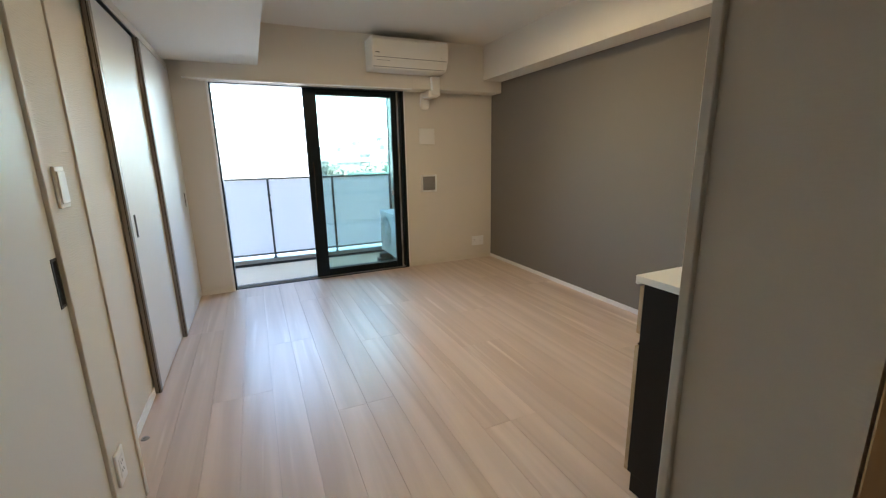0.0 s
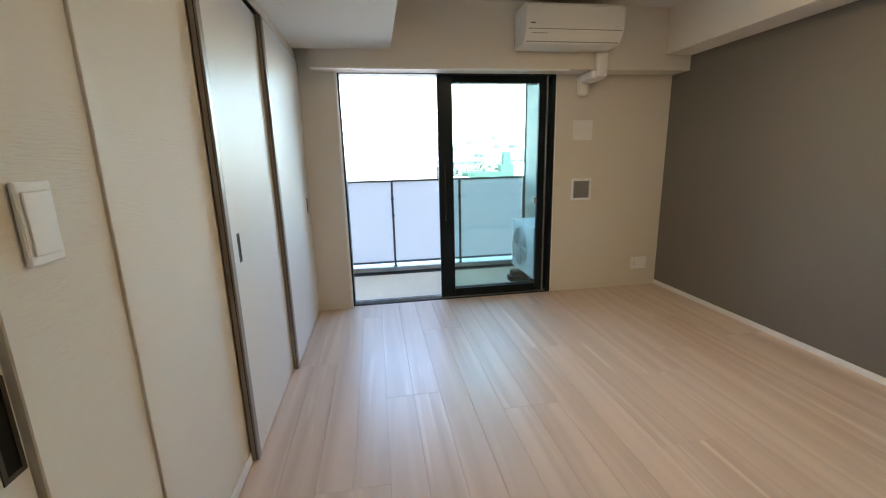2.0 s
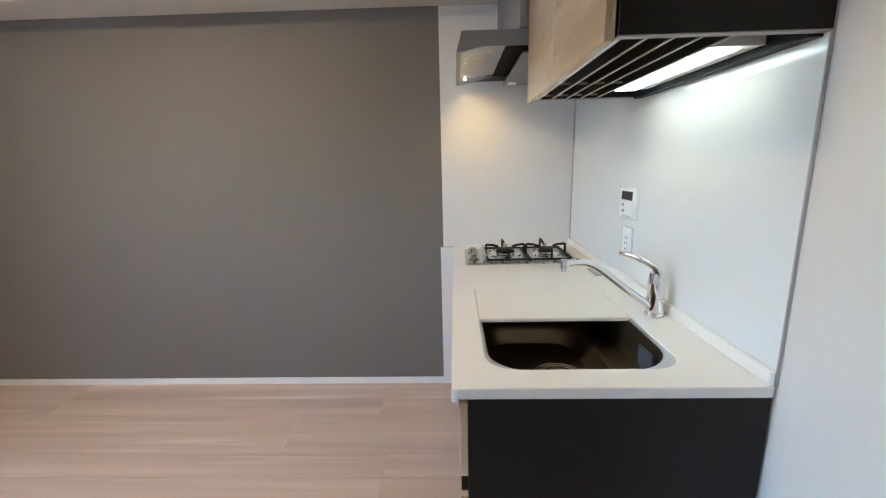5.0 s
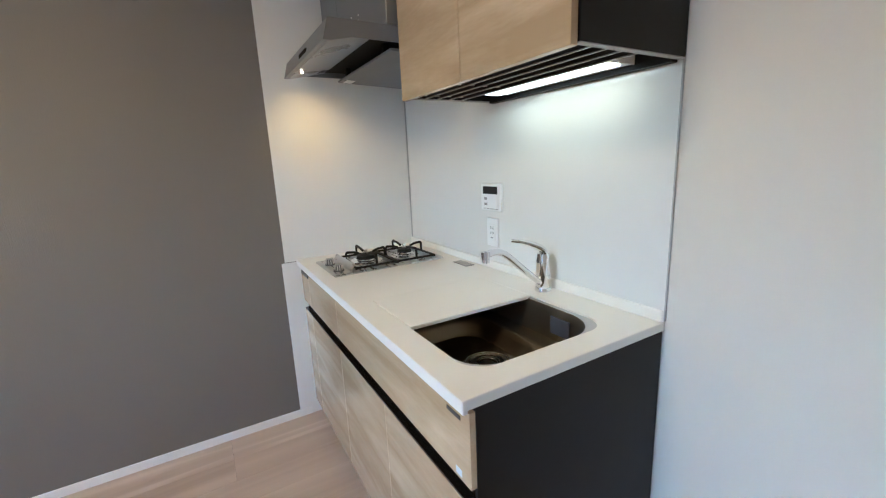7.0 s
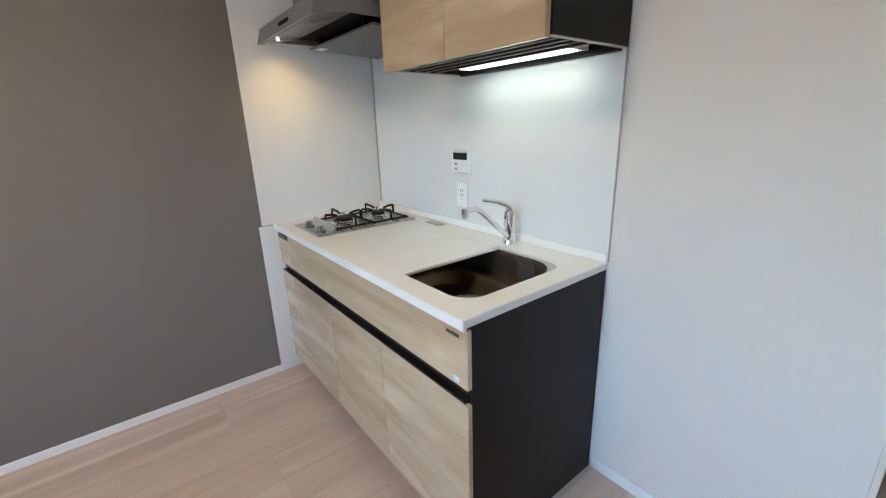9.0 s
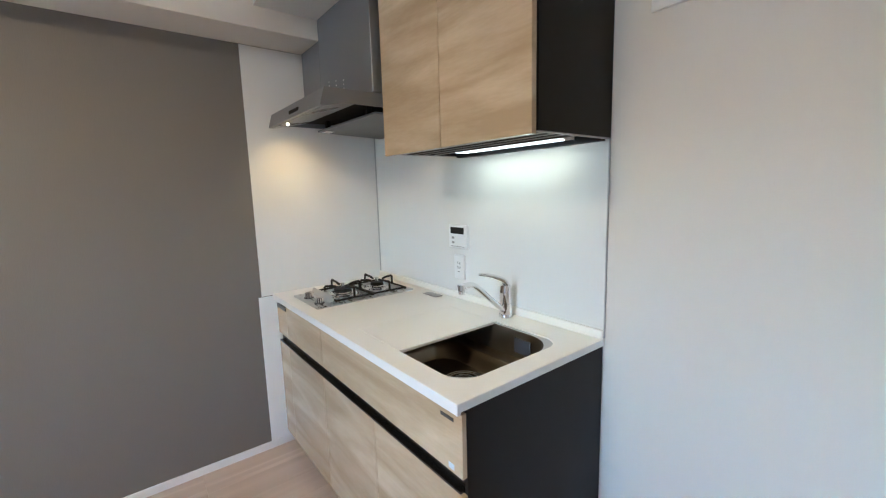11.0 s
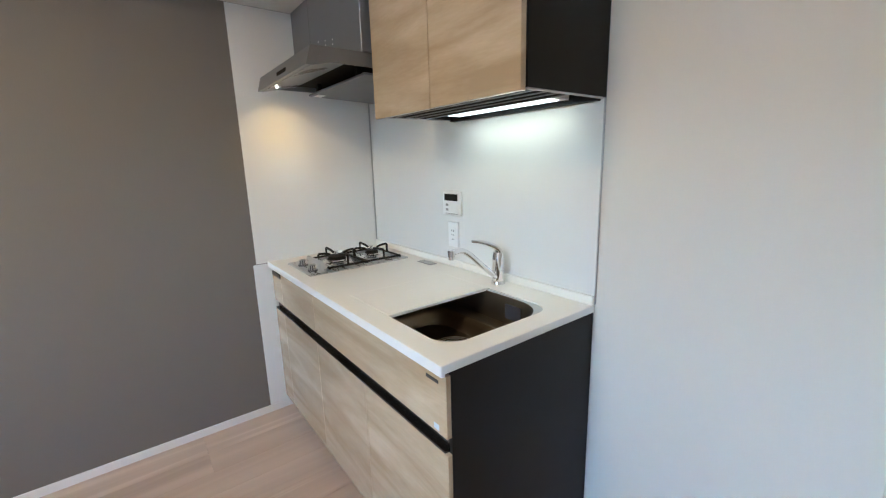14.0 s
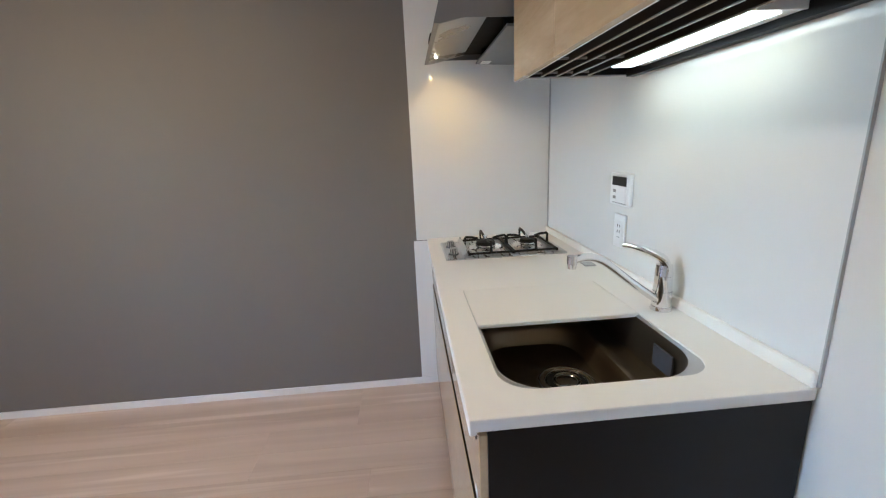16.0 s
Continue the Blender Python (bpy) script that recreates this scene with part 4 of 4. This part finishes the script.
for y in (0.298, 0.250, 0.202, 0.150):
    sl = part("rack_slat", boxes((1.3305, y, CB - 0.004, 2.0255, y + 0.004, CB + 0.046), bev=0.0008), M_SLAT, wc, "dark slat of the open rack")
    part("slat_edge", boxes((1.3307, y - 0.0012, CB - 0.0068, 2.0253, y + 0.0052, CB - 0.0042), bev=0.0006), M_SLATEDGE, sl, "pale lower edge")
for x in (1.803, 2.012):
    part("rack_bar", boxes((x, 0.156, CB + 0.0005, x + 0.005, 0.344, CB + 0.006)), M_SLATEDGE, wc)
part("shelf_board", boxes((1.3305, 0.156, CB + 0.070, 2.0255, 0.344, CB + 0.080)), M_BLACK, wc)
part("back_plate", boxes((1.3305, 0.006, CB + 0.030, 2.0255, 0.1485, CB + 0.040), (1.3305, 0.006, CB - 0.014, 2.0255, 0.030, CB + 0.0298)), M_BLACK, wc)
ul = thing("under_cabinet_light", (1.66, 0.09, 1.51), "long white LED lamp under the wall cabinet", "lamp")
part("housing", boxes((1.424, 0.036, 1.5105, 1.914, 0.141, 1.5415), bev=0.003), M_WHITE, ul)
part("diffuser", boxes((1.431, 0.076, 1.5060, 1.908, 0.138, 1.5103), bev=0.0015), M_LED, ul, "glowing white diffuser")
part("end_cap", boxes((1.420, 0.038, 1.5090, 1.4238, 0.139, 1.5405), bev=0.001), M_ACWHITE, ul)

# range hood
rh = thing("range_hood", (2.40, 0.3, 1.66), "silver range hood with a flat duct cover and front lip", "range hood")
HX0, HX1 = 2.075, 2.712
part("duct_cover", boxes((2.066, 0.0055, 1.742, 2.56, 0.41, 2.158), (2.56, 0.0055, 1.742, 2.785, 0.41, 2.066), bev=0.002), M_HOOD, rh)
bm = bmesh.new()
prism(bm, [(0.0055, 1.715), (0.56, 1.715), (0.606, 1.675), (0.622, 1.675), (0.604, 1.738), (0.598, 1.741), (0.0055, 1.741)], "x", HX0, HX1)
part("canopy", bm, M_HOOD, rh)
for x in (HX0 - 0.0005, HX1 - 0.0035):
    part("side_lip", prism(bmesh.new(), [(0.0055, 1.7155), (0.56, 1.7155), (0.615, 1.676), (0.600, 1.675), (0.53, 1.690), (0.0055, 1.690)], "x", x, x + 0.004), M_HOOD, rh)
part("inner_slope", prism(bmesh.new(), [(0.445, 1.7145), (0.604, 1.676), (0.604, 1.6735), (0.445, 1.708)], "x", HX0 + 0.005, HX1 - 0.005), M_HOODIN, rh, "silver steel inner slope")
part("inner_well", boxes((HX0 + 0.006, 0.01, 1.7118, HX1 - 0.006, 0.444, 1.7145)), M_SLOT, rh, "black inside of the hood")
part("filter_plate", prism(bmesh.new(), [(0.03, 1.652), (0.392, 1.666), (0.392, 1.674), (0.03, 1.660)], "x", HX0 + 0.012, HX1 - 0.03), M_HOODPLATE, rh, "dark grey filter plate")
for b in ((HX0 + 0.1, 0.10, 1.660, HX0 + 0.12, 0.12, 1.7118), (HX1 - 0.12, 0.10, 1.660, HX1 - 0.1, 0.12, 1.7118), (HX0 + 0.1, 0.36, 1.672, HX0 + 0.12, 0.38, 1.7118), (HX1 - 0.12, 0.36, 1.672, HX1 - 0.1, 0.38, 1.7118)):
    part("hanger", boxes(b), M_SLOT, rh)
part("label_plate", prism(bmesh.new(), [(0.335, 1.6631), (0.375, 1.6646), (0.375, 1.6652), (0.335, 1.6637)], "x", 2.605, 2.672), M_WHITE, rh, "white sticker")
part("label_plate", prism(bmesh.new(), [(0.512, 1.6938), (0.548, 1.6864), (0.548, 1.6870), (0.512, 1.6944)], "x", 2.455, 2.535), M_WHITE, rh, "white sticker")
part("hood_light", cyls(((2.560, 0.582, 1.6815), (2.560, 0.578, 1.6710), 0.0060, 0.0050), seg=20), M_HOODLED, rh, "small warm lamp")
bm = bmesh.new()
box(bm, 2.315, 0.6125, 1.694, 2.425, 0.6175, 1.708)
part("badge", bm, M_SLOT, rh, "dark maker's plate")
for i in range(4):
    for j in range(3 if i else 1):
        part("indicator", boxes((2.312 + 0.075 * (3 - i), 0.4102, 1.800 + 0.018 * j + 0.012 * (3 - i), 2.318 + 0.075 * (3 - i), 0.4110, 1.805 + 0.018 * j + 0.012 * (3 - i))), M_WHITE, rh)

# ---- window wall things ----
ac = thing("air_conditioner", (1.62, 3.74, 2.04), "white wall-mounted air conditioner above the window", "air conditioner")
prof = [(3.8595, 2.318), (3.635, 2.318), (3.612, 2.308), (3.600, 2.285), (3.604, 2.150), (3.618, 2.112), (3.640, 2.075), (3.668, 2.050), (3.70, 2.044), (3.8595, 2.044)]
part("housing", prism(bmesh.new(), prof, "x", 1.266, 2.012), M_ACWHITE, ac)
for x in (1.2575, 2.0125):
    part("end_cap", prism(bmesh.new(), [(3.8595, 2.315), (3.64, 2.315), (3.618, 2.303), (3.608, 2.282), (3.611, 2.152), (3.645, 2.079), (3.672, 2.053), (3.8595, 2.048)], "x", x, x + 0.008), M_ACWHITE, ac)
part("front_panel", prism(bmesh.new(), [(3.6000, 2.292), (3.5965, 2.288), (3.6000, 2.155), (3.6035, 2.155)], "x", 1.27, 2.008), M_ACWHITE, ac)
part("louver", prism(bmesh.new(), [(3.6115, 2.118), (3.6145, 2.121), (3.6600, 2.056), (3.6560, 2.054)], "x", 1.295, 1.98), M_ACWHITE, ac, "closed air louver")
part("louver_gap", prism(bmesh.new(), [(3.6105, 2.134), (3.6070, 2.136), (3.6065, 2.140), (3.6095, 2.140)], "x", 1.274, 2.004), M_GREYPL, ac, "thin dark gap")
part("louver_gap", prism(bmesh.new(), [(3.6545, 2.058), (3.6505, 2.060), (3.6475, 2.0645), (3.6520, 2.0645)], "x", 1.274, 2.004), M_GREYPL, ac, "thin dark gap")
part("louver_slit", boxes((1.298, 3.6085, 2.108, 1.42, 3.6145, 2.111)), M_GREYPL, ac)
part("badge", boxes((1.285, 3.5955, 2.170, 1.323, 3.6, 2.175)), M_SLOT, ac, "small dark badge")
part("indicator", boxes((1.945, 3.5995, 2.160, 1.955, 3.6035, 2.164)), M_GREYPL, ac)

dc = thing("pipe_cover", (1.95, 3.9, 1.9), "white plastic pipe cover below the air conditioner", "pipe cover")
part("upper_channel", boxes((1.928, 3.800, 1.858, 2.018, 3.8595, 2.0435), bev=0.012), M_ACWHITE, dc)
part("elbow", boxes((1.895, 3.822, 1.846, 2.012, 4.065, 1.916), bev=0.018), M_ACWHITE, dc)
part("wall_socket_cover", boxes((1.880, 4.000, 1.742, 1.985, 4.0695, 1.915), bev=0.034), M_ACWHITE, dc)
solid("blank_plate", boxes((1.866, D - 0.009, 1.387, 2.054, D - 0.0006, 1.558), bev=0.003), M_ACWHITE, "plain cream blank plate on the wall", "wall plate", base=(1.96, D, 1.47))
vt = thing("wall_vent", (1.97, D, 0.955), "square white wall vent with a grey grille", "vent")
for b in ((1.877, 0.858, 2.066, 0.878), (1.877, 1.031, 2.066, 1.051), (1.877, 0.878, 1.897, 1.031), (2.046, 0.878, 2.066, 1.031)):
    part("frame", boxes((b[0], D - 0.02, b[1], b[2], D - 0.0006, b[3]), bev=0.002), M_WHITE, vt)
part("backing", boxes((1.897, D - 0.008, 0.878, 2.046, D - 0.0006, 1.031)), M_GREYPL, vt)
for k in range(10):
    part("slat", boxes((1.8975, D - 0.016, 0.882 + 0.0148 * k, 2.0455, D - 0.0085, 0.890 + 0.0148 * k)), M_GREYPL, vt)

# floor stop and ceiling lamp
fs = solid("floor_guide", cyls(((-0.439, 1.779, 0.0003), (-0.439, 1.779, 0.006), 0.018, 0.014), ((-0.439, 1.779, 0.006), (-0.439, 1.779, 0.011), 0.007, 0.006), seg=20), M_GREYPL, "small grey metal stop on the floor", "door stop", base=(-0.439, 1.779, 0))
cl = thing("ceiling_lamp", (1.45, 2.05, 2.36), "round warm ceiling lamp in a white ring", "lamp")
part("ring", cyls(((1.45, 2.05, 2.4095), (1.45, 2.05, 2.35), 0.24, 0.24), seg=48), M_WHITE, cl)
part("diffuser", cyls(((1.45, 2.05, 2.3495), (1.45, 2.05, 2.325), 0.232, 0.20), seg=48), M_CEILLED, cl, "glowing warm diffuser")

# ---- floor planks: boards of two strips each ----
BW = 0.2955
JOINTS = {0: 1.955, 1: 0.75, 2: 1.60, 3: 2.35, 4: 1.15, 5: 1.95, 6: 0.70, 7: 0.957, 8: 1.462, 9: 1.05, -1: 1.2}
shared = {}


def plank(x0, x1, y0, y1):
    key = (round(x1 - x0, 4), round(y1 - y0, 3))
    if key not in shared:
        g = 0.0005
        shared[key] = mesh("plank", boxes((-key[0] / 2 + g, -key[1] / 2 + g, -0.0095, key[0] / 2 - g, key[1] / 2 - g, 0.0), bev=0.0004), M_FLOOR)
    ob = new("plank", shared[key])
    ob.location = ((x0 + x1) / 2, (y0 + y1) / 2, 0)
    ob.parent = floor


for i in range(-1, 10):
    for s in range(2):
        a = max(-0.475, -0.178 + i * BW + s * BW / 2)
        b = W - 0.001 if (i, s) == (9, 1) else -0.178 + i * BW + (s + 1) * BW / 2
        if b - a < 0.01:
            continue
        cuts = [0.001] + [c for c in (JOINTS[i] - 1.82, JOINTS[i], JOINTS[i] + 1.82) if 0.1 < c < D - 0.1] + [D - 0.001]
        for c, d in zip(cuts, cuts[1:]):
            plank(a, b, c, d)
